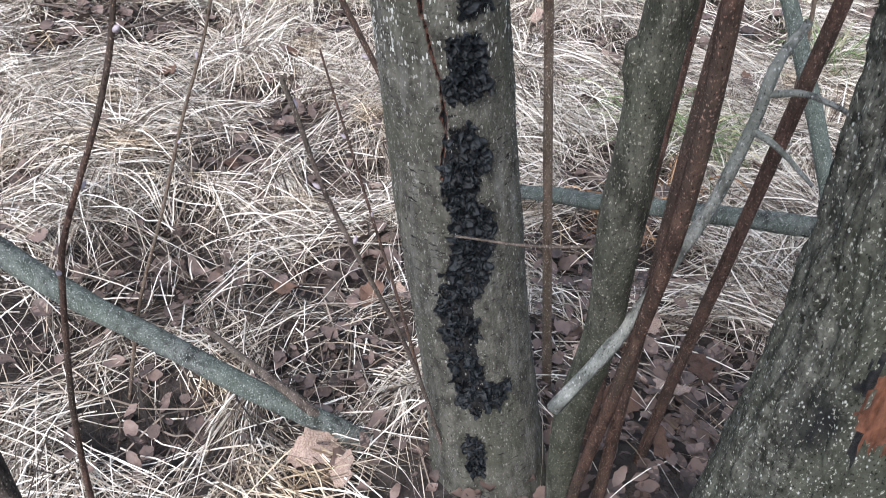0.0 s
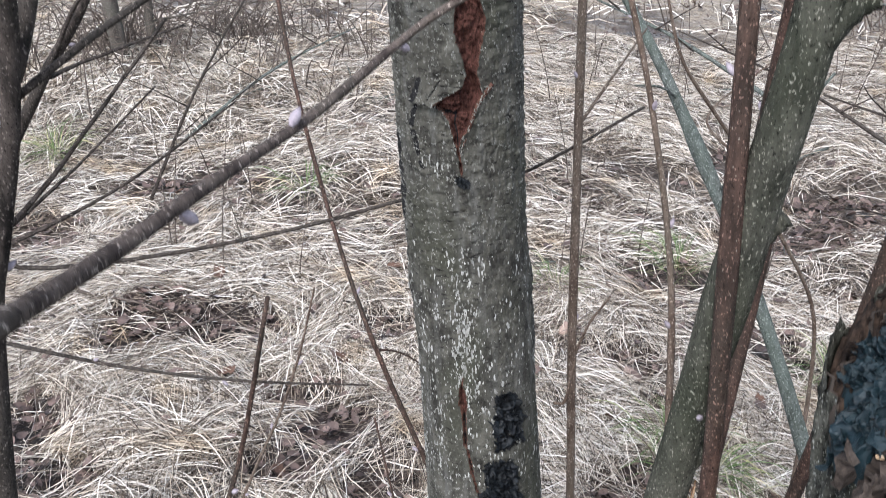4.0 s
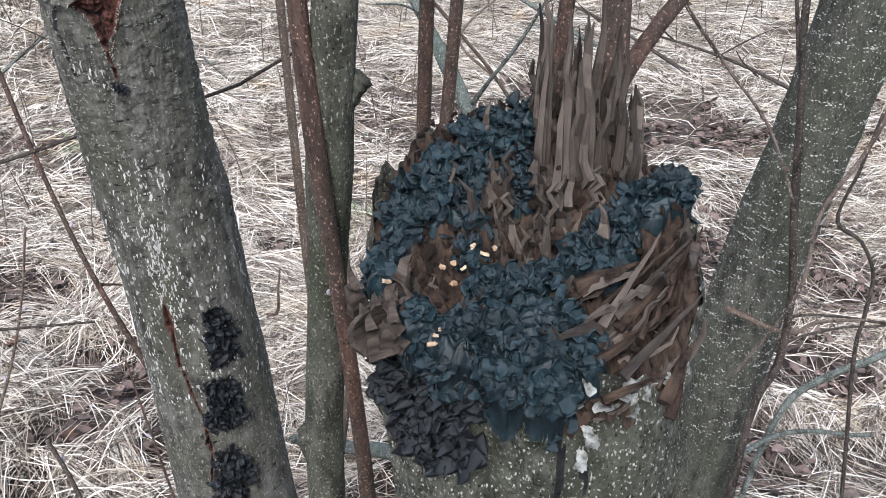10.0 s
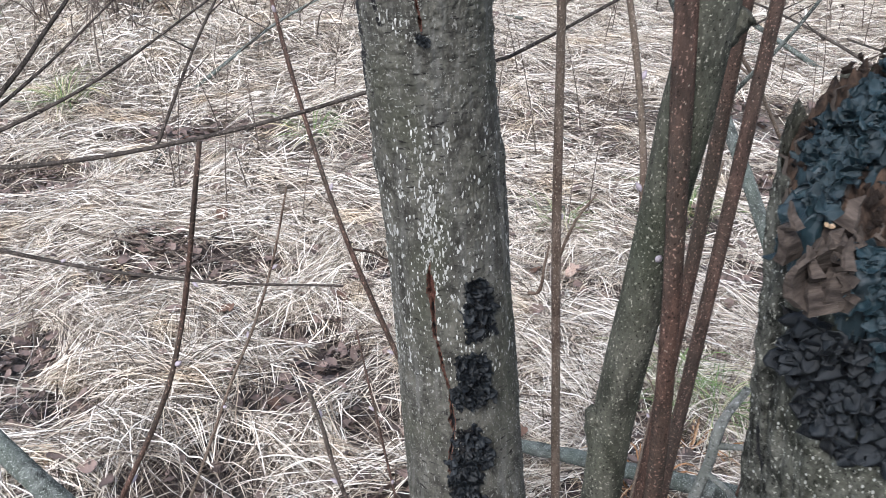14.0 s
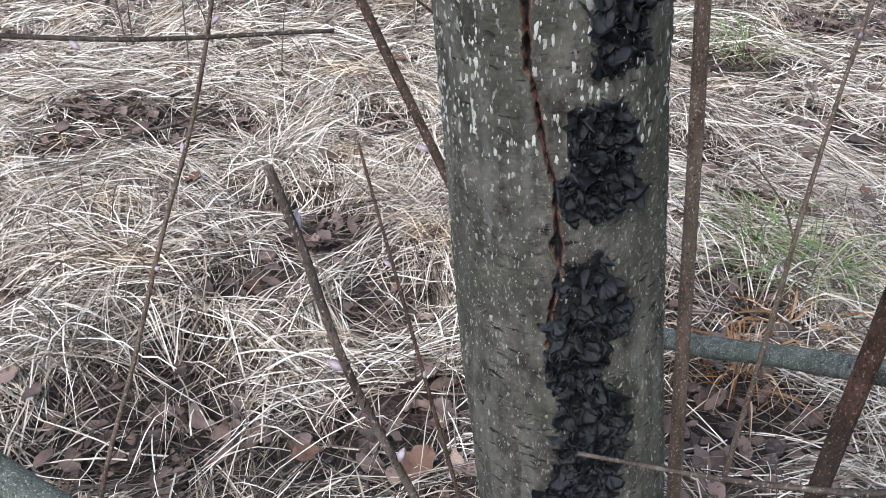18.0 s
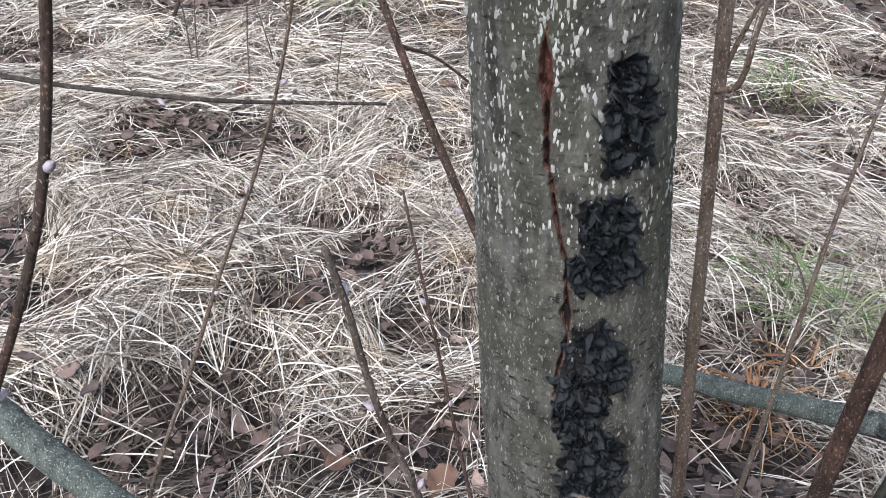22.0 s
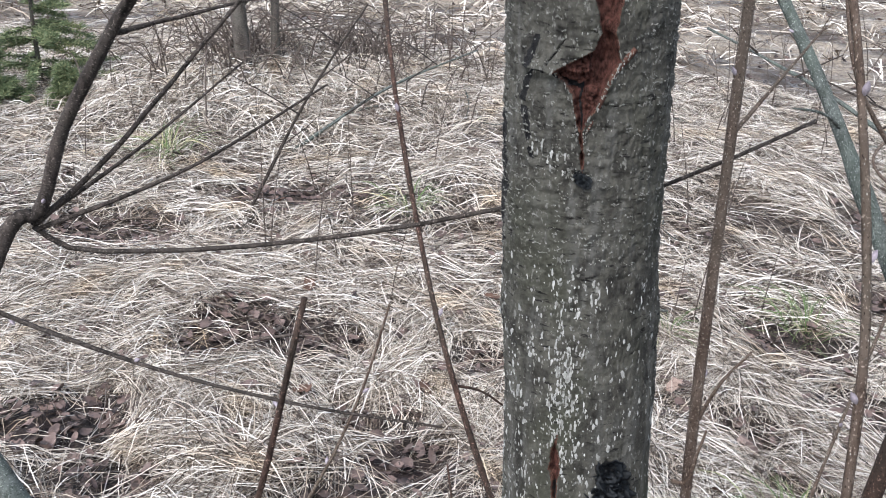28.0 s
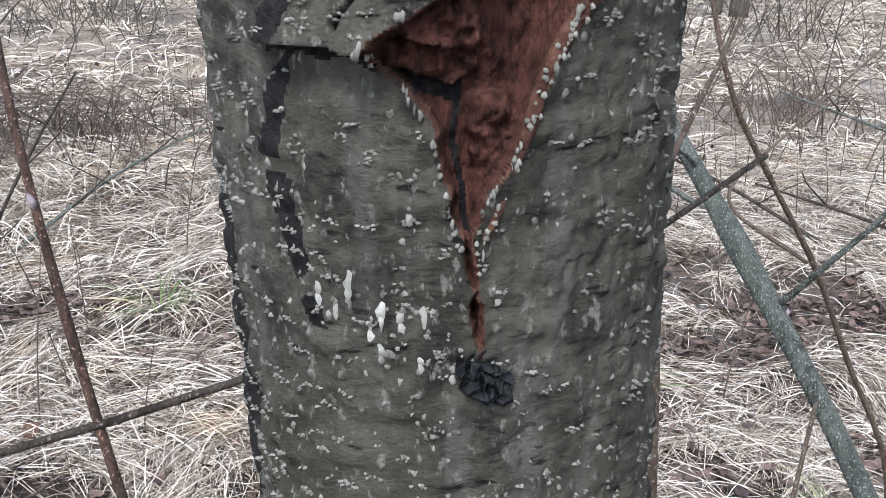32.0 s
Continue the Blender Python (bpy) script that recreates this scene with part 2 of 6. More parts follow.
M_LIP = plain("cracked_bark_lip", (0.040, 0.018, 0.013), (0.130, 0.066, 0.048), 150, 0.85, bmp=0.7, bscale=400)
# black of crust and drips, also painted in as shade inside cracks
M_BLACK = plain("black_crust_and_shade", (0.006, 0.006, 0.007), (0.020, 0.019, 0.019), 160, 0.7, bmp=0.8, bscale=380)
M_FUNGUS = plain("blue_black_jelly_fungus", (0.0018, 0.0045, 0.006), (0.012, 0.028, 0.036), 60, 0.45, "object", bmp=0.35, spec=0.35, bscale=330)
M_FUNGUS_DRY = plain("dry_black_fungus", (0.0015, 0.002, 0.003), (0.007, 0.010, 0.013), 60, 0.5, "object", bmp=0.35, bscale=300, spec=0.35)
M_ROT = plain("rotten_brown_wood", (0.006, 0.0045, 0.004), (0.060, 0.039, 0.028), 150, 0.9, stretch=(1, 1, 0.25), bmp=1.0, bscale=240)
M_SPLINT = plain("weathered_splinter_wood", (0.012, 0.010, 0.009), (0.122, 0.097, 0.080), 190, 0.85, "object", stretch=(1, 1, 0.06), bmp=0.9, bscale=300)
M_GREYWOOD = plain("weathered_grey_wood", (0.016, 0.012, 0.010), (0.082, 0.064, 0.053), 140, 0.9, stretch=(0.3, 1, 1), bmp=0.9, bscale=260)
M_CHIP = plain("fresh_wood_chip", (0.30, 0.13, 0.05), (0.66, 0.52, 0.36), 80, 0.85, "object", bmp=0.6)
M_WHITE = plain("white_bark_skin", (0.055, 0.053, 0.047), (0.30, 0.305, 0.285), 160, 0.8, bmp=0.6)
M_LEAF = plain("dead_leaf", (0.040, 0.024, 0.018), (0.190, 0.115, 0.085), 30, 0.7, "object", bmp=0.5, bscale=160)
M_LEAF_PALE = plain("pale_dead_leaf", (0.20, 0.135, 0.105), (0.46, 0.35, 0.29), 30, 0.7, bmp=0.5, bscale=160)
M_LITTER = plain("leaf_litter", (0.012, 0.010, 0.009), (0.215, 0.150, 0.127), 20, 0.5, "island", bmp=0.5, bscale=150, spec=0.3)
M_BUD = plain("grey_bud", (0.20, 0.17, 0.19), (0.42, 0.37, 0.40), 120, 0.6)
M_SCAR = plain("orange_brown_wood_scar", (0.030, 0.012, 0.008), (0.16, 0.070, 0.042), 60, 0.85, stretch=(1, 1, 0.4), bmp=0.9, bscale=200)
# bottom layer of grass, its colour darkened to stand for shade between blades
M_THATCH = grass_material("shade_dark_grass", [(0.0, (0.018, 0.013, 0.011)), (0.5, (0.055, 0.041, 0.033)), (0.85, (0.160, 0.125, 0.098)), (1.0, (0.26, 0.215, 0.175))])
M_RUST = grass_material("rusty_dry_fern", [(0.0, (0.16, 0.075, 0.030)), (0.6, (0.34, 0.18, 0.085)), (1.0, (0.55, 0.40, 0.26))])
M_NEEDLE = grass_material("spruce_needles", [(0.0, (0.050, 0.080, 0.038)), (0.5, (0.150, 0.195, 0.095)), (1.0, (0.34, 0.37, 0.20))])
# the darkest stops put shade among the blades into their colour
M_STRAW = grass_material("dry_grass", [(0.0, (0.050, 0.038, 0.030)), (0.22, (0.140, 0.108, 0.083)), (0.46, (0.400, 0.337, 0.268)), (0.72, (0.680, 0.615, 0.528)), (1.0, (0.880, 0.835, 0.768))])
M_GREENGRASS = grass_material("green_grass", [(0.0, (0.075, 0.125, 0.040)), (0.5, (0.150, 0.210, 0.085)), (0.8, (0.36, 0.36, 0.20)), (1.0, (0.50, 0.45, 0.32))])


def ground_material():
    m, n, l, b = material("muddy_ground")
    soil = mix(n, l, ramp(n, l, tex(n, l, 26, 6), 0.3, 0.7), (0.010, 0.009, 0.008), (0.052, 0.042, 0.037))
    soil = mix(n, l, ramp(n, l, tex(n, l, 5, 4), 0.42, 0.6), soil, (0.042, 0.029, 0.026))
    straw = mix(n, l, ramp(n, l, tex(n, l, 34, 6, (1, 0.5, 1)), 0.3, 0.7), (0.110, 0.085, 0.062), (0.400, 0.340, 0.265))
    sep = n.new("ShaderNodeSeparateXYZ")
    co = n.new("ShaderNodeTexCoord")
    l.new(co.outputs["Object"], sep.inputs[0])
    far = ramp(n, l, sep.outputs[1], 3.0, 11.0)
    patch = mix(n, l, ramp(n, l, tex(n, l, 0.8, 4), 0.38, 0.55), (0.2, 0.2, 0.2), (1, 1, 1))
    mul = n.new("ShaderNodeMath")
    mul.operation = "MULTIPLY"
    l.new(far, mul.inputs[0])
    l.new(patch, mul.inputs[1])
    l.new(mix(n, l, mul.outputs[0], soil, straw), b.inputs["Base Color"])
    l.new(ramp(n, l, tex(n, l, 6, 3), 0.75, 0.3), b.inputs["Roughness"])
    b.inputs["Specular IOR Level"].default_value = 0.25
    bump(n, l, b, tex(n, l, 70, 6), 0.9, 0.012)
    return m


M_GROUND = ground_material()


# ---- mesh helpers ----
def mesh_of(name, verts, faces, mat, smooth=True, mats=(), mat_index=None):
    me = bpy.data.meshes.new(name)
    verts = np.asarray(verts, np.float32)
    faces = np.asarray(faces, np.int32)
    k = faces.shape[1]
    me.vertices.add(len(verts))
    me.vertices.foreach_set("co", verts.ravel())
    me.loops.add(faces.size)
    me.loops.foreach_set("vertex_index", faces.ravel())
    me.polygons.add(len(faces))
    me.polygons.foreach_set("loop_start", np.arange(0, faces.size, k, dtype=np.int32))
    me.polygons.foreach_set("use_smooth", np.full(len(faces), smooth))
    for mm in (mat, *mats):
        me.materials.append(mm)
    if mat_index is not None:
        me.polygons.foreach_set("material_index", np.asarray(mat_index, np.int32))
    me.update(calc_edges=True)
    return me


def join(meshes):
    """Vertex and face arrays of several pieces as one."""
    vs, fs, k = [], [], 0
    for v, f in meshes:
        vs.append(v)
        fs.append(np.asarray(f) + k)
        k += len(v)
    return np.concatenate(vs), np.concatenate(fs)


def part(name, me, parent, label="", m=None):
    ob = new(name, me)
    ob.parent = parent
    if m is not None:
        ob.matrix_basis = m
    return tagged(ob, label) if label else ob


def thing(name, label, category, me=None, group="", kind=""):
    return tagged(new(name, me), label, category, group, kind)


def smooth_line(pts, n):
    """Catmull-Rom through the points, n samples."""
    p = np.asarray(pts, float)
    p = np.vstack([2 * p[0] - p[1], p, 2 * p[-1] - p[-2]])
    s = np.linspace(0, len(p) - 3 - 1e-9, n)
    i = s.astype(int)
    u = (s - i)[:, None]
    a, b, c, d = p[i], p[i + 1], p[i + 2], p[i + 3]
    return 0.5 * (2 * b + (c - a) * u + (2 * a - 5 * b + 4 * c - d) * u ** 2 + (3 * b - a - 3 * c + d) * u ** 3)


def tube_arrays(pts, r0, r1, n=24, sides=9, lump=0.06, seed=0, knots=0.0, tip=False):
    c = smooth_line(pts, n) if len(pts) > 2 else np.linspace(pts[0], pts[-1], n)
    c = np.asarray(c, float)
    d = np.gradient(c, axis=0)
    d /= np.linalg.norm(d, axis=1)[:, None] + 1e-9
    ref = np.array([0.3, 1.0, 0.1])
    a = np.cross(d, ref)
    a /= np.linalg.norm(a, axis=1)[:, None] + 1e-9
    b = np.cross(d, a)
    s = np.linspace(0, 1, n)
    rad = r0 + (r1 - r0) * s
    rad = rad * (1 + lump * vnoise(s * n * 0.45, seed * 3.7, 0.5))
    if knots:
        rad = rad * (1 + knots * np.maximum(0, vnoise(s * n * 0.3, seed * 1.9, 7.5)) ** 3)
    c = c + (a * vnoise(s * 9, seed * 2.1, 3.3)[:, None] + b * vnoise(s * 9, seed * 2.3, 6.3)[:, None]) * (0.18 * r0)
    th = np.linspace(0, 2 * math.pi, sides, endpoint=False)
    ring = a[:, None] * np.cos(th)[None, :, None] + b[:, None] * np.sin(th)[None, :, None]
    wob = 1 + 0.5 * lump * vnoise(np.cos(th)[None] * 1.5 + seed, np.sin(th)[None] * 1.5, (s * n * 0.3)[:, None])
    v = c[:, None] + ring * (rad[:, None] * wob)[..., None]
    v = np.concatenate([v.reshape(-1, 3), c[:1], c[-1:] + (d[-1:] * rad[-1] * (2.0 if tip else 0.2))])
    i, j = np.meshgrid(np.arange(n - 1), np.arange(sides), indexing="ij")
    jn = (j + 1) % sides
    f = np.stack([i * sides + j, i * sides + jn, (i + 1) * sides + jn, (i + 1) * sides + j], -1).reshape(-1, 4)
    k = np.arange(sides)
    kn = (k + 1) % sides
    e0, e1 = n * sides, n * sides + 1
    lo = np.stack([np.full(sides, e0), kn, k, k], -1)
    hi = np.stack([np.full(sides, e1), (n - 1) * sides + k, (n - 1) * sides + kn, (n - 1) * sides + kn], -1)
    return v, np.concatenate([f, lo[:, [0, 1, 2, 2]], hi[:, [0, 1, 2, 2]]])[: len(f)], np.concatenate([lo[:, :3], hi[:, :3]])


def tube(name, pts, r0, r1, mat, **kw):
    v, f, t = tube_arrays(pts, r0, r1, **kw)
    me = bpy.data.meshes.new(name)
    me.from_pydata(v.tolist(), [], f.tolist() + t.tolist())
    me.polygons.foreach_set("use_smooth", np.ones(len(me.polygons), bool))
    me.materials.append(mat)
    return me


def bud_mesh(name, r, length, mat):
    v, f = [], []
    prof = [(0, 0.35), (0.25, 0.9), (0.5, 1.0), (0.75, 0.7), (1.0, 0.12)]
    for s, k in prof:
        for q in range(8):
            a = q * math.pi / 4
            v.append((r * k * math.cos(a), r * k * math.sin(a), s * length))
    for i in range(len(prof) - 1):
        for q in range(8):
            f.append((i * 8 + q, i * 8 + (q + 1) % 8, i * 8 + 8 + (q + 1) % 8, i * 8 + 8 + q))
    return mesh_of(name, v, f, mat)


def align(p, d, scale=1.0):
    """A pose at p with its z along d."""
    return Matrix.Translation(p) @ Vector(d).to_track_quat("Z", "Y").to_matrix().to_4x4() @ Matrix.Scale(scale, 4)

# ================= ground =================
gx = np.concatenate([np.linspace(-400, -12, 26), np.linspace(-11, -3.2, 60), np.linspace(-3.1, 3.1, 190), np.linspace(3.2, 11, 60), np.linspace(12, 400, 26)])
gy = np.concatenate([np.linspace(-300, -8, 16), np.linspace(-7, 0.4, 24), np.linspace(0.5, 5.5, 170), np.linspace(5.6, 14, 90), np.linspace(14.5, 40, 40), np.linspace(45, 600, 20)])
GX, GY = np.meshgrid(gx, gy)
near = np.clip(1 - np.hypot(GX, GY - 2) / 12, 0, 1)
GZ = ground_z(GX, GY) + near * 0.014 * fbm(GX * 14, GY * 14, 2.5, 3)
nx, ny = len(gx), len(gy)
ii, jj = np.meshgrid(np.arange(ny - 1), np.arange(nx - 1), indexing="ij")
gf = np.stack([ii * nx + jj, ii * nx + jj + 1, (ii + 1) * nx + jj + 1, (ii + 1) * nx + jj], -1).reshape(-1, 4)
thing("ground", "dark wet soil under matted dry grass and leaf litter", "ground", mesh_of("ground", np.stack([GX, GY, GZ], -1).reshape(-1, 3), gf, M_GROUND), kind="structure")

# ================= the main alder trunk with the crack =================
TRUNK_R = 0.0825


def axis_x(z):
    u = z - 0.9
    return -0.015 - 0.064 * u + 0.014 * u * u + np.interp(z, (0.30, 0.70, 0.95, 1.10, 1.30, 1.50), (-0.007, -0.007, 0.0, 0.001, -0.004, 0.0))


def axis_y(z):
    u = z - 0.9
    return 0.98 + 0.017 * u - 0.11 * u * u


def trunk_r(z):
    return TRUNK_R * (np.interp(z, (0.20, 0.50, 0.90, 1.05, 1.20, 1.45, 1.84), (1.15, 1.08, 1.06, 1.02, 0.985, 0.945, 0.92)) + 0.55 * np.clip((0.20 - z) / 0.25, 0, 1) ** 2)


def at(deg, z):
    """Place across the trunk's front for a bearing on it."""
    return -0.09 * (z - 0.9) + TRUNK_R * math.sin(radians(deg))


# the open wound: height, one edge, other edge
WOUND = [(1.84, -1, 3), (1.787, -1, 4), (1.724, -4, 1.5), (1.66, -8, -3), (1.640, -8.5, 2), (1.625, -3, 14), (1.605, 11, 22), (1.585, 9, 27), (1.567, 5.8, 30.9), (1.545, 6, 27), (1.525, 9, 23),
         (1.505, 12, 19), (1.490, 7, 22), (1.481, -4, 23), (1.472, -14, 20), (1.466, -17, 17.5), (1.458, -10, 15), (1.447, -5.6, 11), (1.438, -4.8, 7.5), (1.426, -4, 1.7), (1.414, -2.1, -0.6),
         (1.400, -1.2, 0.2), (1.385, -1.0, 0.3), (1.378, -0.6, -0.5)]
SPLIT = [(1.090, -18.7, -18.5), (1.068, -23, -21), (1.052, -26, -18.5), (1.038, -27.4, -18.4), (1.020, -25, -21), (1.000, -25.2, -22), (0.968, -27.0, -23.6), (0.963, -24.5, -22.0), (0.950, -23.6, -21.4), (0.918, -22.2, -19.6),
         (0.891, -19, -16.5), (0.886, -17.5, -13.5), (0.870, -18.6, -16.0), (0.848, -19, -15.6), (0.838, -22, -15), (0.820, -18.6, -16.5), (0.804, -21.5, -18.5), (0.775, -27, -24), (0.745, -29.5, -27), (0.70, -23.5, -22.8)]

# outlines of the fungus patches: bearing and height
PATCHES = [
    [(10, 1.052), (26, 1.055), (30, 1.01), (31, 0.985), (26, 0.960), (9, 0.960), (8, 0.99)],
    [(-7, 0.938), (19, 0.938), (21, 0.909), (23, 0.869), (14, 0.860), (-13, 0.860), (-9, 0.90)],
    [(-15, 0.822), (3, 0.822), (7, 0.796), (13, 0.757), (-3, 0.717), (-3, 0.699), (11, 0.68), (8, 0.645), (2, 0.60), (-25, 0.60), (-24, 0.70), (-28, 0.754), (-21, 0.79)],
    [(-33, 0.62), (4, 0.635), (2, 0.563), (-14, 0.536), (-20, 0.446), (-17, 0.381), (10, 0.365), (-2, 0.324), (-37, 0.313), (-55, 0.358), (-51, 0.423), (-60, 0.452), (-60, 0.535), (-46, 0.547)],
    [(-50, 0.27), (-30, 0.255), (-28, 0.19), (-50, 0.18)],
    [(-5, 1.380), (1, 1.379), (5, 1.374), (4, 1.366), (-4, 1.368)],
]


def opening(table, x, z):
    """How far inside an opening a place is, in metres (negative: outside)."""
    t = np.array([(h, at(a, h), at(b, h)) for h, a, b in table])[::-1]
    lo, hi = np.interp(z, t[:, 0], t[:, 1]), np.interp(z, t[:, 0], t[:, 2])
    jag = 0.0012 * vnoise(z * 170, 3.1, 0.2) + 0.0005 * vnoise(z * 420, 9.1, 0.2)
    inside = np.minimum(x - lo + jag, hi - x + 0.7 * jag)
    return np.where((z > t[0, 0]) & (z < t[-1, 0]), inside, -0.05)


th = np.radians(np.concatenate([np.linspace(-180, -88, 20)[:-1], np.linspace(-88, -42, 38)[:-1], np.linspace(-42, 42, 150), np.linspace(42, 88, 38)[1:], np.linspace(88, 180, 20)[1:-1]]))
zz = np.concatenate([np.linspace(-0.12, 0.55, 110)[:-1], np.linspace(0.55, 1.35, 420)[:-1], np.linspace(1.35, 1.52, 190)[:-1], np.linspace(1.52, 1.84, 190)])
TH, ZZ = np.meshgrid(th, zz)
cx, cy, rr = axis_x(ZZ), axis_y(ZZ), trunk_r(ZZ)
front = np.cos(TH) > 0.05
X0 = cx + rr * np.sin(TH)
# rows of the mesh follow the edges of the openings
for table in (WOUND, SPLIT):
    t = np.array([(h, at(a, h), at(b, h)) for h, a, b in table])[::-1]
    for r_ in np.where((zz > t[0, 0]) & (zz < t[-1, 0]))[0]:
        jag = 0.0012 * vnoise(zz[r_] * 170, 3.1, 0.2) + 0.0005 * vnoise(zz[r_] * 420, 9.1, 0.2)
        for e in (np.interp(zz[r_], t[:, 0], t[:, 1]) - jag, np.interp(zz[r_], t[:, 0], t[:, 2]) + 0.7 * jag):
            k = np.argmin(np.where(front[r_], np.abs(X0[r_] - e), 9))
            TH[r_, k] = math.asin(max(-0.99, min(0.99, (e - cx[r_, k]) / rr[r_, k])))
X0 = cx + rr * np.sin(TH)
wound = np.where(front, opening(WOUND, X0, ZZ), -0.05)
split = np.where(front, opening(SPLIT, X0, ZZ), -0.05)
ca, sa = np.cos(TH), np.sin(TH)
disp = 0.0030 * fbm(ca * 1.6, sa * 1.6, ZZ * 5, 2) + 0.0010 * vnoise(ca * 9, sa * 9, ZZ * 28) + 0.0006 * vnoise(ca * 26, sa * 26, ZZ * 120)
disp += 0.0016 * vnoise(ca * 7, sa * 7, ZZ * 150) * np.clip((ZZ - 1.08) / 0.12, 0, 1) + 0.0016 * np.clip(vnoise(ca * 16, sa * 16, ZZ * 105) - 0.25, 0, 1) * np.clip((ZZ - 1.2) / 0.1, 0, 1) + 0.0007 * vnoise(ca * 30, sa * 30, ZZ * 340)
disp += 0.0018 * np.exp(-((ZZ - 1.205) / 0.02) ** 2) + 0.004 * np.exp(-((ZZ - 0.56) / 0.012) ** 2) * np.clip(ca, 0, 1) * 0.4
# root flare
disp += 0.035 * np.clip((0.26 - ZZ) / 0.3, 0, 1) ** 1.5 * np.maximum(0, np.sin(TH * 3 + 0.8))
# lifted bark above the wound's lower edge
flap = np.clip((at(8, 1.47) - X0) / 0.03, 0, 1) * np.clip((X0 - at(-42, 1.47)) / 0.008, 0, 1) * front
edge = 1.4705 + 0.003 * vnoise(X0 * 120, 4.2, 0)
disp += flap * np.where(ZZ > edge, 0.0095 * np.exp(-np.maximum(0, ZZ - edge) / 0.02), -0.0050 * np.exp(-np.maximum(0, edge - ZZ) / 0.006))
for op, depth in ((wound, 0.0125), (split, 0.008)):
    disp += np.where(op > 0, -depth * np.clip(op / 0.0022, 0, 1) + 0.0016 * vnoise(X0 * 190, 1.1, ZZ * 120), 0.0018 * np.exp(op / 0.003))
crack = np.where((ZZ > 1.474) & (ZZ < 1.498), np.abs(X0 + 0.0735 - 0.58 * (ZZ - 1.4865) + 0.0012 * vnoise(ZZ * 260, 2.0, 1.0)), 1.0)
disp -= 0.004 * np.clip(1 - crack / 0.0011, 0, 1) * front
# blocks of red inner bark left in the wound
wob_ = 0.0012 * vnoise(X0 * 300, 2.0, ZZ * 300)
high_block = np.clip(np.minimum(-0.0436 + wob_ - X0, ZZ - 1.4585 - 0.35 * np.abs(X0 + 0.055) + wob_) / 0.0010, 0, 1) * (ZZ < 1.50)
low_block = np.clip(np.minimum.reduce([-0.0345 + wob_ - X0, X0 + 0.0475 + 0.15 * (ZZ - 1.45) + wob_, 1.4575 + wob_ - ZZ, ZZ - 1.428]) / 0.0010, 0, 1)
upper = np.where(ZZ > 1.50, np.clip(3 * vnoise(X0 * 85 + 0.4, 6.6, ZZ * 60 + 0.3), -0.6, 1), 0)
blocks = np.where(wound > 0.0012, np.maximum(np.maximum(high_block, 0.8 * low_block), upper), 0)
disp += 0.0062 * blocks + np.where(wound > 0.001, (0.0006 + 0.0022 * blocks) * fbm(X0 * 520, 3.3, ZZ * 520, 2), 0)
rr2 = rr + disp
V = np.stack([cx + rr2 * np.sin(TH), cy - rr2 * np.cos(TH), ZZ], -1)
# the break slopes: the bark ends lower on one side, where the rotten wood stands bare
bark_top = np.interp(V[..., 0], (-0.14, -0.03, -0.018, 0.02), (1.780, 1.815, 1.850, 1.862)) + 0.007 * fbm(V[..., 0] * 60, V[..., 1] * 60, 3.0, 2)
V[..., 2] = np.where(ZZ > 1.66, 1.66 + (ZZ - 1.66) * (bark_top - 1.66) / 0.18, ZZ)
nr, nc = V.shape[:2]
i, j = np.meshgrid(np.arange(nr - 1), np.arange(nc), indexing="ij")
jn = (j + 1) % nc
tf = np.stack([i * nc + j, i * nc + jn, (i + 1) * nc + jn, (i + 1) * nc + j], -1).reshape(-1, 4)
o = np.maximum(wound, split)
mi = np.where(o > 0.0004, 1, np.where(o > -0.0006, 2, 0))
# depths of wound, split and crack: shade put into the colour as black
core = (wound > 0.001) & (np.abs(X0 - at(-1.4, 1.42) + 0.10 * (ZZ - 1.42) + 0.0022 * vnoise(ZZ * 70, 1.0, 2.0)) < 0.0012) & (ZZ < 1.456)
under = (wound > 0.0006) & (ZZ < 1.4685) & (ZZ > 1.4535 + 0.25 * np.abs(X0 + 0.052)) & (X0 < -0.0495) & (high_block < 0.3)
mi = np.where(core | under | ((split > 0.0006) & (ZZ < 1.02)), 3, mi)
mi = np.where((mi == 0) & (crack < 0.0007) & front, 3, mi)
# shadow under the lifted flap, painted as a thin black strip
flap_shadow = flap * (ZZ < edge) * (ZZ > edge - 0.006)
mi = np.where((mi == 0) & (flap_shadow > 0.4) & (ZZ > edge - 0.0035 - 0.0025 * vnoise(X0 * 150, 7.0, 1.0)), 3, mi)
blot = vnoise(X0 * 55 + 2, 2.2, ZZ * 26) + 0.5 * vnoise(X0 * 140, 5.2, ZZ * 90)
streak = 1.15 * np.exp(-((X0 + 0.1005 - 0.2 * (ZZ - 1.45)) / 0.0052) ** 2) * (ZZ > 1.437) * (ZZ < 1.50) + 0.95 * np.exp(-((X0 + 0.102 - 0.25 * (1.43 - ZZ)) / 0.005) ** 2) * (ZZ > 1.385) * (ZZ < 1.432)
streak = streak * front
# black blots and streaks; the flank past 62 degrees is blackened as well
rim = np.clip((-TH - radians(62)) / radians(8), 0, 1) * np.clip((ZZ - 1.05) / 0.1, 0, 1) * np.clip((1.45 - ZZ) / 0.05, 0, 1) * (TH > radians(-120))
black_marks = (blot + 1.75 * streak + (1.25 + 0.9 * (ZZ > 1.31) * (ZZ < 1.42)) * rim + 0.35 * vnoise(X0 * 330, 3.3, ZZ * 260)) > 1.36
mi = np.where((mi == 0) & black_marks, 3, mi)
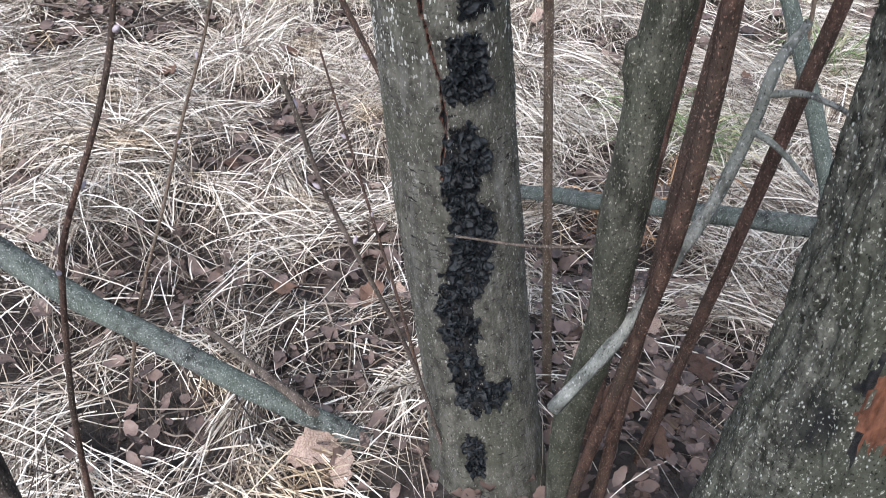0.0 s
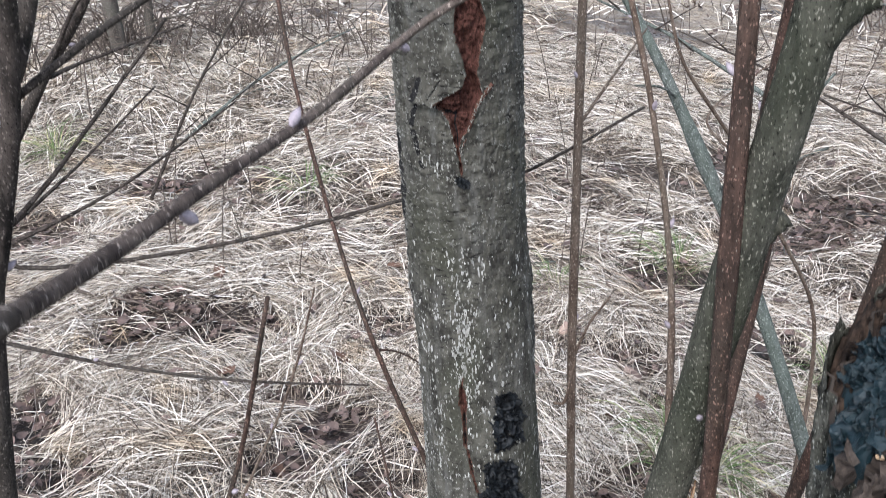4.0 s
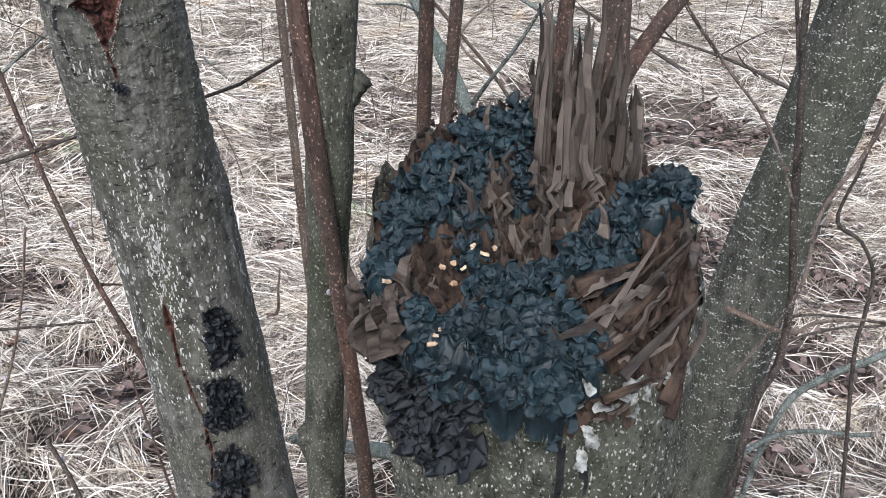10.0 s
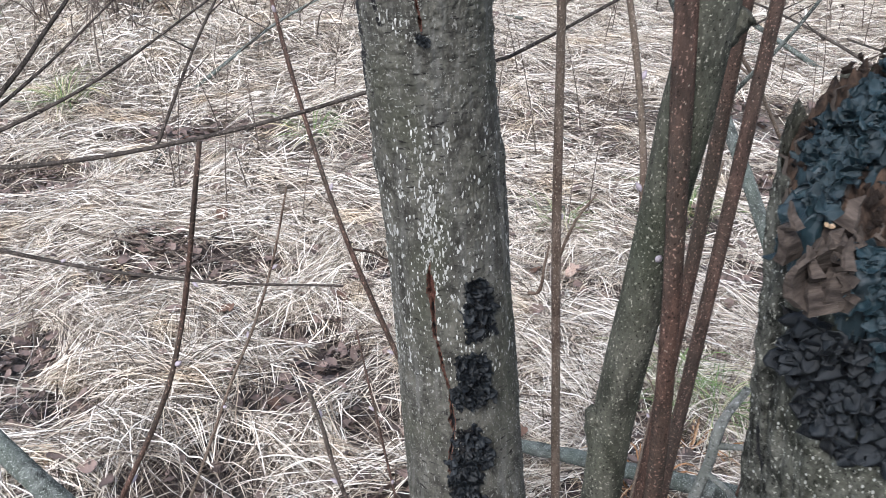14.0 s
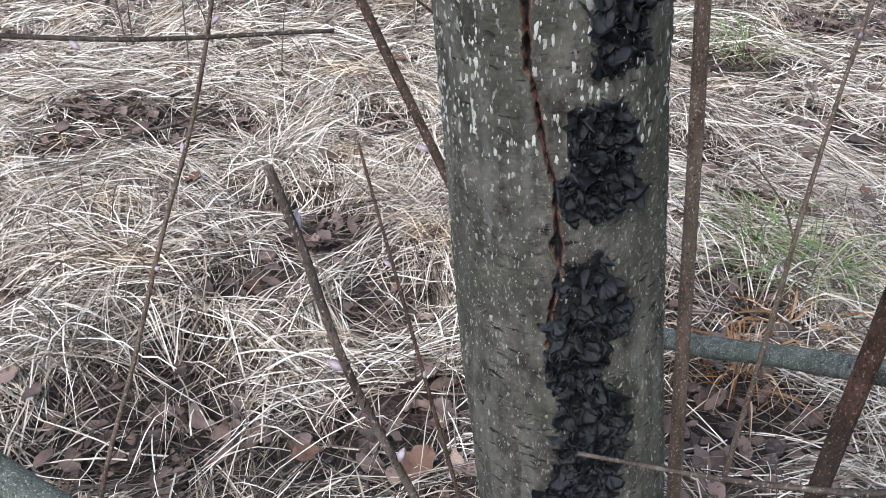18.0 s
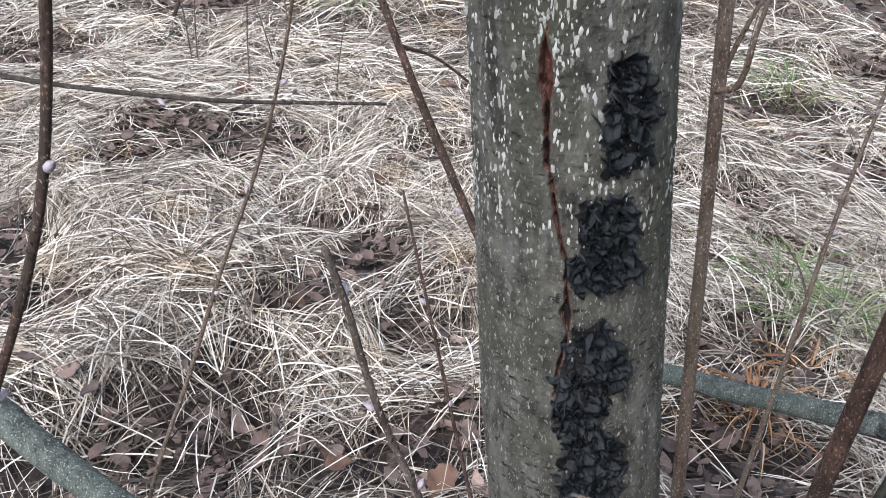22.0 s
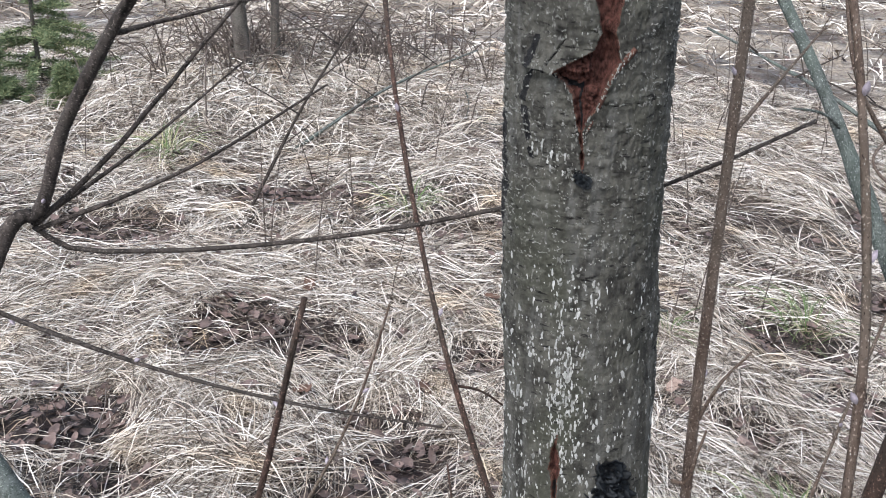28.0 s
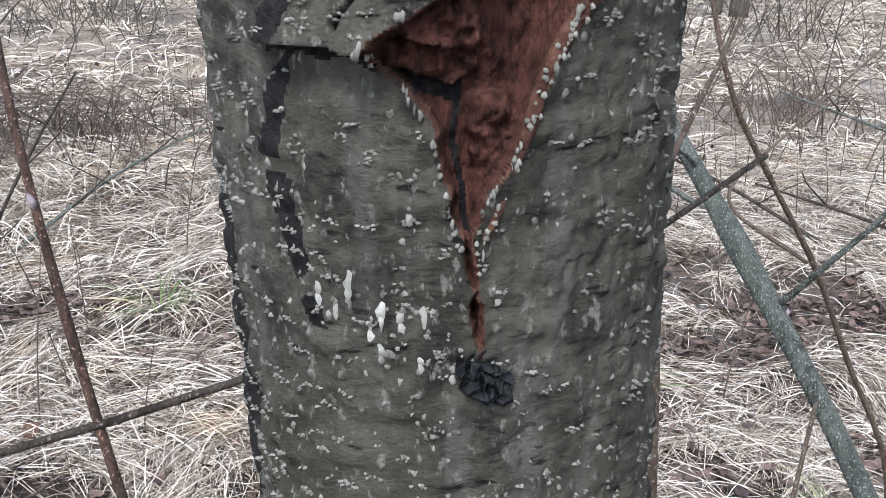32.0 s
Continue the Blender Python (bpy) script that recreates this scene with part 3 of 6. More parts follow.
for outline in PATCHES:
    poly = [(at(d, z), z) for d, z in outline]
    hit = np.zeros(X0.shape, bool)
    xw, zw = X0 + 0.003 * vnoise(X0 * 160, 1.0, ZZ * 160), ZZ + 0.004 * vnoise(X0 * 150, 5.0, ZZ * 150)
    for (x0, z0), (x1, z1) in zip(poly, poly[1:] + poly[:1]):
        if z0 != z1:
            hit ^= ((z0 > zw) != (z1 > zw)) & (xw < (x1 - x0) * (zw - z0) / (z1 - z0) + x0)
    mi = np.where(hit & front, 3, mi)
mi = mi[:-1].reshape(-1)
alder = thing("alder_tree", "broken-off grey alder trunk with a red bark wound and black fungus", "tree")
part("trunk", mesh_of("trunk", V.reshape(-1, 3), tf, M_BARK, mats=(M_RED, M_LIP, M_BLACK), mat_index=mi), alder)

# broken top: ragged rotten wood that stands above the bark
tz = 1.838
ang = np.linspace(0, 2 * math.pi, 64, endpoint=False)
rads = np.linspace(1.0, 0.05, 14)
tv, tfc = [], []
for k, q in enumerate(rads):
    hx, hy = axis_x(tz) + TRUNK_R * 0.89 * q * np.sin(ang), axis_y(tz) - TRUNK_R * 0.89 * q * np.cos(ang)
    hz = np.interp(hx, (-0.14, -0.02, 0.02), (1.796, 1.848, 1.852)) + 0.016 * np.abs(fbm(hx * 60, hy * 60, 1.2, 3)) - 0.025 * (1 - q)
    tv += list(np.stack([hx, hy, hz if k else hz - 0.06], -1))
for k in range(13):
    for q in range(64):
        tfc.append((k * 64 + q, k * 64 + (q + 1) % 64, (k + 1) * 64 + (q + 1) % 64, (k + 1) * 64 + q))
part("broken_top", mesh_of("broken_top", tv, tfc, M_ROT), alder, "ragged brown rotten wood at the break")
rnd = random.Random(3)


def shard_mesh(name, w, t, h, mat, seed):
    """A torn sliver of wood, thin and pointed, with a rough edge."""
    r = random.Random(seed)
    n = 7
    v = []
    for k in range(n):
        s = k / (n - 1)
        ww = w * (1 - s) ** 0.7 * (0.75 + 0.4 * r.random()) + 0.0006
        off = w * 0.35 * (r.random() - 0.5) * s
        lean = t * 1.5 * (r.random() - 0.5)
        v += [(-ww / 2 + off, -t / 2 * (1 - 0.7 * s) + lean, s * h), (ww / 2 + off, -t / 2 * (1 - 0.7 * s) + lean, s * h * 0.98), (ww / 2 + off, t / 2 * (1 - 0.7 * s) + lean, s * h), (-ww / 2 + off, t / 2 * (1 - 0.7 * s) + lean, s * h)]
    f = [(3, 2, 1, 0), (n * 4 - 4, n * 4 - 3, n * 4 - 2, n * 4 - 1)]
    for k in range(n - 1):
        for q in range(4):
            f.append((k * 4 + q, k * 4 + (q + 1) % 4, k * 4 + 4 + (q + 1) % 4, k * 4 + 4 + q))
    return mesh_of(name, v, f, mat, smooth=False)


chunk = [shard_mesh("wood_shard", 0.016, 0.007, 0.03, M_ROT, s) for s in range(5)]
for k in range(34):
    a = radians(rnd.uniform(-95, 22))
    q = rnd.uniform(0.72, 0.93)
    x = axis_x(tz) + TRUNK_R * q * math.sin(a)
    p = (x, axis_y(tz) - TRUNK_R * q * math.cos(a), 1.768 + 0.43 * (x + 0.13))
    part("wood_shard", chunk[k % 5], alder, m=pose(*p, rnd.uniform(-10, 14), rnd.uniform(-14, 14), math.degrees(a) + rnd.uniform(-25, 25)) @ Matrix.Diagonal((rnd.uniform(0.4, 1.0), 1, rnd.uniform(0.7, 1.45), 1)))
# cut stub on one side, dark limb on the other, with its two branches
part("branch_stub", tube("branch_stub", [(-0.125, 1.03, 1.655), (-0.165, 1.06, 1.675), (-0.215, 1.09, 1.71)], 0.034, 0.019, M_BARK, sides=14, lump=0.12, seed=4), alder, "short cut stub with a pale end")
part("stub_end", tube("stub_end", [(-0.2145, 1.09, 1.7095), (-0.2185, 1.092, 1.712)], 0.018, 0.016, M_WHITE, n=3, sides=14, seed=5), alder, "pale sawn wood end")
part("bark_strip", tube("bark_strip", [(-0.128, 0.905, 1.675), (-0.118, 0.90, 1.70), (-0.106, 0.89, 1.735)], 0.006, 0.003, M_CHIP, n=8, sides=6, seed=6), alder, "pale peeled strip of wood")
limb = part("limb", tube("limb", [(-0.03, 0.985, 1.56), (0.012, 0.995, 1.64), (0.028, 1.01, 1.72), (0.022, 1.02, 1.84), (0.012, 1.03, 2.0), (0.02, 1.06, 2.5)], 0.019, 0.009, M_BROWN2, n=24, sides=10, lump=0.1, seed=8, knots=0.5), alder, "dark upright side shoot")
part("side_branch", tube("side_branch", [(0.028, 1.01, 1.70), (0.09, 1.05, 1.76), (0.16, 1.10, 1.84), (0.26, 1.17, 2.0)], 0.010, 0.005, M_BROWN2, n=18, sides=8, seed=9), limb)
part("side_branch", tube("side_branch", [(0.03, 1.01, 1.665), (0.085, 1.05, 1.72), (0.12, 1.08, 1.80), (0.17, 1.12, 1.93)], 0.011, 0.005, M_BROWN2, n=18, sides=8, seed=10), limb)
part("twig", tube("twig", [(0.084, 0.93, 1.02), (0.098, 0.92, 1.03), (0.103, 0.915, 1.07), (0.108, 0.915, 1.10)], 0.0030, 0.0012, M_BROWN2, n=12, sides=6, seed=11), alder, "small dark dead twig")


# lenticels: small raised pale flecks, long in the middle of the trunk, dots above and below
def fleck(p, nrm, up, w, h, seed):
    r = random.Random(seed)
    side = np.cross(up, nrm)
    v = [p + nrm * (0.0007 + 0.0007 * r.random())]
    for q in range(8):
        a = q * math.pi / 4
        k = 0.5 + 0.75 * r.random()
        v.append(p + side * (w * k * math.cos(a)) + up * (h * k * math.sin(a)) - nrm * 0.0006)
    return np.array(v), np.array([(0, q + 1, (q + 1) % 8 + 1) for q in range(8)])


flecks, pale_flecks = [], []
rnd = random.Random(11)
def bark_place(a, z):
    """The place on the bark's relief at an angle and a height."""
    p = V[min(int(np.searchsorted(zz, z)), nr - 1), int(np.argmin(np.abs(th - a)))]
    n_ = np.array([math.sin(a), -math.cos(a), 0.0])
    foot = np.array([axis_x(z), axis_y(z), z])
    return foot + n_ * np.hypot(p[0] - axis_x(z), p[1] - axis_y(z)), n_


UP = np.array([0.0, 0.0, 1.0])
for k in range(13500):
    z = rnd.uniform(0.12, 1.80)
    a = radians(rnd.uniform(-95, 95))
    x = axis_x(z) + trunk_r(z) * math.sin(a)
    if max(float(opening(WOUND, np.array(x), np.array(z))), float(opening(SPLIT, np.array(x), np.array(z)))) > -0.002:
        continue
    clump = 0.6 + 0.4 * float(vnoise(math.sin(a) * 5, 2.0, z * 8))
    p, nrm = bark_place(a, z)
    if 0.90 < z < 1.28:
        # long upright flecks, thick on one flank, few on the other
        if rnd.random() > clump * (0.75 if a < radians(15) else 0.5):
            continue
        big = rnd.random() ** 2.3
        w, h = 0.0008 + 0.0020 * big * rnd.uniform(0.6, 1.2), 0.0015 + 0.0058 * big
    elif z >= 1.28:
        if rnd.random() > clump * 0.9:
            continue
        w, h = rnd.uniform(0.0006, 0.0015), rnd.uniform(0.0008, 0.0022)
        if rnd.random() < 0.42:
            # a crusty row of grains across the bark
            half, bow = rnd.uniform(0.0012, 0.0050), rnd.uniform(-0.0015, 0.0025)
            for q in range(rnd.randrange(3, 9)):
                s = rnd.uniform(-1, 1)
                p2, n2 = bark_place(a + s * half / TRUNK_R, z - bow * s * s + rnd.gauss(0, 0.0005))
                flecks.append(fleck(p2 + n2 * 0.0002, n2, UP, rnd.uniform(0.0005, 0.0013), rnd.uniform(0.0004, 0.0009), k * 20 + q))
            continue
    else:
        if rnd.random() > clump * 1.1:
            continue
        w, h = rnd.uniform(0.0005, 0.0011), rnd.uniform(0.0007, 0.0018)
        if rnd.random() < 0.10:
            w, h = rnd.uniform(0.0014, 0.0024), rnd.uniform(0.0025, 0.0052)
    (pale_flecks if 0.90 < z < 1.28 else flecks).append(fleck(p, nrm, UP, w, h, k))
for k, (d, z, h) in enumerate([(-33, 1.397, 7), (-30, 1.394, 6), (-26, 1.400, 8), (-23, 1.386, 6), (-20, 1.392, 6), (-16, 1.390, 5), (-11, 1.391, 9), (-13, 1.376, 6), (-21, 1.378, 5), (-6, 1.372, 5), (-12, 1.424, 4), (4, 1.398, 3),
                                (-21, 1.082, 8), (-19, 1.088, 6), (-15, 1.10, 9), (-12, 1.13, 10), (-13, 1.16, 9), (-10, 1.19, 9), (-14, 1.22, 8), (-8, 1.15, 7), (4, 0.952, 7), (7, 0.95, 7), (11, 0.953, 6), (0, 0.957, 6)]):
    x, a = at(d, z), radians(d)
    a = math.asin(max(-0.98, min(0.98, (x - axis_x(z)) / trunk_r(z))))
    p = V[int(np.searchsorted(zz, z)), int(np.argmin(np.abs(th - a)))]
    out = np.array([math.sin(a), -math.cos(a), 0])
    for q in range(2):
        pale_flecks.append(fleck(p + out * 0.0004 + UP * (0.0017 * (2 * q - 1)), out, UP, 0.0013 + 0.0004 * q, h * 0.00052, k + 9000 + 50 * q))
for k in range(70):
    h0, a0, b0 = WOUND[rnd.randrange(12, 21)]
    h1, a1, b1 = WOUND[min(21, [w_[0] for w_ in WOUND].index(h0) + 1)]
    s = rnd.random()
    z = h0 + (h1 - h0) * s
    d = (a0 + (a1 - a0) * s - 0.7) if rnd.random() < 0.5 else (b0 + (b1 - b0) * s + 0.7)
    a = math.asin(max(-0.98, min(0.98, (at(d, z) - axis_x(z)) / trunk_r(z))))
    p = V[int(np.searchsorted(zz, z)), int(np.argmin(np.abs(th - a)))] + np.array([0, -0.0012, 0])
    flecks.append(fleck(p, np.array([math.sin(a), -math.cos(a), 0]), np.array([0, 0, 1.0]), rnd.uniform(0.0005, 0.0011), rnd.uniform(0.0007, 0.0020), k + 20000))
for k in range(260):
    # whitish crust about the upper end of the lower crack
    z = rnd.gauss(1.13, 0.075)
    d = rnd.gauss(-16 + 40 * (z - 1.09), 7)
    if not 0.93 < z < 1.29:
        continue
    a = math.asin(max(-0.98, min(0.98, (at(d, z) - axis_x(z)) / trunk_r(z))))
    if float(opening(SPLIT, np.array(at(d, z)), np.array(z))) > -0.001:
        continue
    p = V[int(np.searchsorted(zz, z)), int(np.argmin(np.abs(th - a)))]
    pale_flecks.append(fleck(p, np.array([math.sin(a), -math.cos(a), 0]), np.array([0, 0, 1.0]), rnd.uniform(0.0009, 0.0024), rnd.uniform(0.0020, 0.0068), k + 40000))
lip = [(0.0171, 1.4804), (0.0263, 1.4653), (0.0331, 1.4447), (0.0390, 1.4269), (0.0434, 1.4160)]
lip = [(0.009, 1.492)] + lip
lip3 = [(-x, float(axis_y(z)) - math.sqrt(max(1e-6, trunk_r(z) ** 2 - (-x - axis_x(z)) ** 2)) + 0.0005, z) for x, z in lip]
part("bark_lip", tube("bark_lip", lip3, 0.0032, 0.0011, M_LIP, n=40, sides=10, lump=0.25, seed=15), alder, "red-brown torn lip of the wound")
for k in range(46):
    s = rnd.random() * 4.999
    q0, q1 = lip3[int(s)], lip3[int(s) + 1]
    p = np.array(q0) + (s - int(s)) * (np.array(q1) - np.array(q0)) + np.array([rnd.uniform(-0.003, 0.003) * (1 - s / 6), -0.0040 * (1 - s / 7), 0])
    flecks.append(fleck(p, np.array([0.2, -0.98, 0]), np.array([0, 0, 1.0]), rnd.uniform(0.0004, 0.0011), rnd.uniform(0.0005, 0.0014), k + 31000))
fv, ff = join(flecks)
tagged(part("lenticel_crust", mesh_of("lenticel_crust", fv, ff, M_LENT), alder, "dull raised flecks all over the bark"), kind="stuff")
fv, ff = join(pale_flecks)
tagged(part("lenticel_crust", mesh_of("lenticel_crust", fv, ff, M_LENT_PALE), alder, "long whitish flecks on the middle of the bark"), kind="stuff")


# ---- jelly fungus: ruffled lobes ----
def lobe_mesh(name, seed, mat, ruffle=1.0, cup=0.16):
    r = random.Random(seed)
    nr_, na = 6, 22
    ph = [r.uniform(0, 6.28) for _ in range(5)]
    kk = [r.choice((2, 3, 3)), r.choice((4, 5)), r.choice((6, 7, 8))]
    top, bot = [], []
    for a_i in range(nr_):
        s = a_i / (nr_ - 1)
        for q in range(na):
            a = q * 2 * math.pi / na
            rad = s * (1 + 0.26 * math.sin(2 * a + ph[0]) + 0.16 * math.sin(3 * a + ph[1]) + 0.07 * math.sin(7 * a + ph[4]))
            h = cup * s ** 2 + ruffle * s ** 1.6 * (0.30 * math.sin(kk[0] * a + ph[1]) + 0.20 * math.sin(kk[1] * a + ph[2]) + 0.09 * math.sin(kk[2] * a + ph[3])) + 0.04 * math.sin(9 * s + 2 * a + ph[0])
            x, y = rad * math.cos(a), rad * math.sin(a)
            top.append((x, y, h + 0.05 * (1 - s)))
            bot.append((x * 0.95, y * 0.95, h - 0.10 + 0.06 * s))
    v = top + bot
    o = nr_ * na
    f = []
    for a_i in range(nr_ - 1):
        for q in range(na):
            b = a_i * na + q
            c = a_i * na + (q + 1) % na
            f.append((b, b + na, c + na, c))
            f.append((o + c, o + c + na, o + b + na, o + b))
    for q in range(na):
        b, c = (nr_ - 1) * na + q, (nr_ - 1) * na + (q + 1) % na
        f.append((b, o + b, o + c, c))
    return mesh_of(name, v, f, mat)


LOBES = [lobe_mesh("lobe", s, M_FUNGUS, 1.1, 0.42) for s in range(10)]
LOBES_DRY = [lobe_mesh("lobe", s + 40, M_FUNGUS_DRY, 1.45) for s in range(8)]


def inside_poly(x, z, poly):
    c = False
    for (x0, z0), (x1, z1) in zip(poly, poly[1:] + poly[:1]):
        if (z0 > z) != (z1 > z) and x < (x1 - x0) * (z - z0) / (z1 - z0) + x0:
            c = not c
    return c


def trunk_fungus(outline, count, size, seed, label):
    """A patch of lobes on the trunk's front; the outline is in bearing and height."""
    r = random.Random(seed)
    poly = [(at(d, z), z) for d, z in outline]
    xs, zs = [p[0] for p in poly], [p[1] for p in poly]
    ob = thing("black_fungus_patch", label, "fungus", group="fungus on the trunk")
    done, tries = 0, 0
    while done < count and tries < 6000:
        tries += 1
        x, z = r.uniform(min(xs), max(xs)), r.uniform(min(zs), max(zs))
        if not inside_poly(x, z, poly):
            continue
        k = max(-0.97, min(0.97, (x - axis_x(z)) / trunk_r(z)))
        a = math.asin(k)
        p = Vector((axis_x(z) + (trunk_r(z) + 0.0015) * math.sin(a), axis_y(z) - (trunk_r(z) + 0.0015) * math.cos(a), z))
        nrm = Vector((math.sin(a), -math.cos(a), 0.15)) + Vector((r.uniform(-0.9, 0.9), r.uniform(-0.3, 0.3), r.uniform(-1.0, 1.0)))
        s = size * r.uniform(0.6, 1.25)
        part("lobe", LOBES_DRY[r.randrange(8)], ob, m=align(p, nrm, s) @ pose(0, 0, 0, 0, 0, r.uniform(0, 360)))
        done += 1
    return ob


trunk_fungus(PATCHES[0], 54, 0.0096, 1, "black ruffled jelly fungus on the grey alder bark, highest patch")
trunk_fungus(PATCHES[1], 76, 0.0095, 2, "black ruffled jelly fungus beside the bark crack")
trunk_fungus(PATCHES[2], 180, 0.0095, 3, "long black ruffled jelly fungus patch running down the alder bark")
trunk_fungus(PATCHES[3], 140, 0.0096, 4, "black ruffled jelly fungus low on the alder trunk")
trunk_fungus(PATCHES[4], 40, 0.0085, 5, "small black jelly fungus patch near the trunk's foot")
trunk_fungus(PATCHES[5], 14, 0.0036, 6, "small flat black fungus spot below the bark wound")

# ================= the rotten stump =================
SX, SY, SR = 0.290, 0.367, 0.120


def stump_r(a, z):
    waist = np.interp(z, (-0.1, 0.3, 0.72, 0.87, 0.99, 1.06, 1.15, 1.25, 1.40), (0.185, 0.155, 0.110, 0.096, 0.083, 0.080, 0.083, 0.089, 0.094))
    wide = np.interp(z, (-0.1, 0.4, 0.9, 1.3), (0.20, 0.165, 0.135, SR))
    side = np.clip(0.65 - 1.2 * np.sin(a), 0, 1)
    return waist * side + wide * (1 - side) + 0.006 * vnoise(np.cos(a) * 1.8, np.sin(a) * 1.8, z * 4) + 0.02 * np.clip((0.9 - z) / 0.5, 0, 1) * np.sin(3 * a + 1)


def stump_top(x, y):
    """Height of the ragged break."""
    z = 1.385 + 0.52 * (np.clip(y, 0.2, 0.445) - 0.29)
    z = z - 0.035 * np.exp(-(((x - 0.305) / 0.030) ** 2 + ((y - 0.365) / 0.028) ** 2))
    z = z + 0.020 * np.exp(-(((x - 0.395) / 0.025) ** 2 + ((y - 0.315) / 0.05) ** 2))
    return z - 0.020 * np.clip((0.250 - x) / 0.05, 0, 1) * np.clip((y - 0.33) / 0.04, 0, 1)


def rim_at(a, q):
    """A place on the break, q of the way out to the rim at bearing a."""
    r = float(stump_r(np.array(a), np.array(1.36))) * q
    return SX + r * math.sin(a), SY - r * math.cos(a)


sa_ = np.linspace(0, 2 * math.pi, 260, endpoint=False)
sz_ = np.linspace(0, 1, 300)
SA, SS = np.meshgrid(sa_, sz_)
RIM = stump_r(SA, 1.36)
rim_z = stump_top(SX + RIM * np.sin(SA), SY - RIM * np.cos(SA)) + 0.014 * fbm(np.cos(SA) * 5, np.sin(SA) * 5, 3.0, 3) - 0.006
SZ = -0.15 + (rim_z + 0.15) * SS ** 0.8
R_ = stump_r(SA, SZ) + 0.0045 * fbm(np.cos(SA) * 6, np.sin(SA) * 6, SZ * 10, 3) + 0.0022 * fbm(np.cos(SA) * 20, np.sin(SA) * 20, SZ * 70, 3)
groove = np.clip(vnoise(np.cos(SA) * 14, np.sin(SA) * 14, SZ * 2.6) - 0.60, 0, 1)
R_ = R_ - 0.030 * groove
sv = np.stack([SX + R_ * np.sin(SA), SY - R_ * np.cos(SA), SZ], -1)
i, j = np.meshgrid(np.arange(299), np.arange(260), indexing="ij")
jn = (j + 1) % 260
sf = np.stack([i * 260 + j, i * 260 + jn, (i + 1) * 260 + jn, (i + 1) * 260 + j], -1).reshape(-1, 4)
# black drips below the rim, and black along the grooves
drip_groove = np.clip(vnoise(SA * 13.0, 1.5, SZ * 4.0) - 0.12 + 0.3 * vnoise(SA * 26, 4.5, SZ * 30), 0, 1) * np.clip((SZ - 1.02) / 0.25, 0, 1) + groove * 1.9
white = (vnoise(SA * 9, 8.5, SZ * 30) + 0.5 * vnoise(SA * 30, 8.5, SZ * 110) + 0.9 * np.clip((SZ - rim_z + 0.045) / 0.04, 0, 1)) > 1.22
smi = np.where(drip_groove > 0.33, 1, np.where(white & (np.cos(SA) > 0.3), 2, 0))[:-1].reshape(-1)
scar_a, scar_z = np.arctan2(np.sin(SA), np.cos(SA)) + 0.66, SZ - 0.985
scar_in = 1 - np.hypot(scar_a / 0.20, scar_z / 0.034) + 0.25 * vnoise(SA * 30, 3.0, SZ * 90)
smi = np.where((scar_in > 0)[:-1].reshape(-1), 3, np.where((scar_in > -0.45)[:-1].reshape(-1) & (vnoise(SA * 12, 6.0, SZ * 30) > 0.05)[:-1].reshape(-1), 1, smi))
sv = sv - np.stack([np.sin(SA), -np.cos(SA), 0 * SA], -1) * (0.010 * np.clip(scar_in * 3, 0, 1))[..., None]
stump = thing("rotten_stump", "rotting splintered stump with mossy grey bark, overgrown with dark fungus", "stump")
part("bark", mesh_of("bark", sv.reshape(-1, 3), sf, M_BARK_OLD, mats=(M_BLACK, M_WHITE, M_SCAR), mat_index=smi), stump)
# torn top surface
qs = np.concatenate([[1.012, 1.0], np.linspace(0.985, 0.0, 88)])
tA, tQ = np.meshgrid(np.linspace(0, 2 * math.pi, 260, endpoint=False), qs)
rim_r = stump_r(tA, 1.36)
TX, TY = SX + rim_r * tQ * np.sin(tA), SY - rim_r * tQ * np.cos(tA)
TZ = stump_top(TX, TY) - 0.004 + 0.007 * fbm(TX * 38, TY * 38, 2.2, 3) + 0.010 * np.abs(vnoise(TX * 120, TY * 90, 4.4)) + 0.009 * fbm(TX * 210, TY * 190, 9.4, 3) - 0.010 * np.clip((tQ - 0.93) / 0.06, 0, 1) - 0.012 * (tQ > 1.005)
tmi = np.where(vnoise(TX * 60, TY * 60, 7.7) > 0.45, 1, 0)[:-1].reshape(-1)
i, j = np.meshgrid(np.arange(89), np.arange(260), indexing="ij")
jn = (j + 1) % 260
part("rotten_top", mesh_of("rotten_top", np.stack([TX, TY, TZ], -1).reshape(-1, 3), np.stack([i * 260 + j, i * 260 + jn, (i + 1) * 260 + jn, (i + 1) * 260 + j], -1).reshape(-1, 4), M_ROT, mats=(M_SPLINT,), mat_index=tmi), stump, "crumbling brown rotten wood")
# standing splinters at the back
rnd = random.Random(21)
SPL = [shard_mesh("splinter", 0.013, 0.006, 0.11, M_SPLINT, 70 + s) for s in range(9)]
for k in range(58):
    s = rnd.random()
    x, y = 0.318 + 0.072 * s + rnd.uniform(-0.006, 0.006), 0.432 - 0.028 * s + rnd.uniform(-0.022, 0.018)
    tall = rnd.uniform(0.35, 1.15) * (1.1 - 0.5 * abs(s - 0.35))
    part("splinter", SPL[k % 9], stump, m=pose(x, y, float(stump_top(x, y)) - 0.022, rnd.uniform(-5, 5), rnd.uniform(-6, 5), rnd.uniform(-40, 40)) @ Matrix.Diagonal((rnd.uniform(0.5, 1.2), 1, tall, 1)))
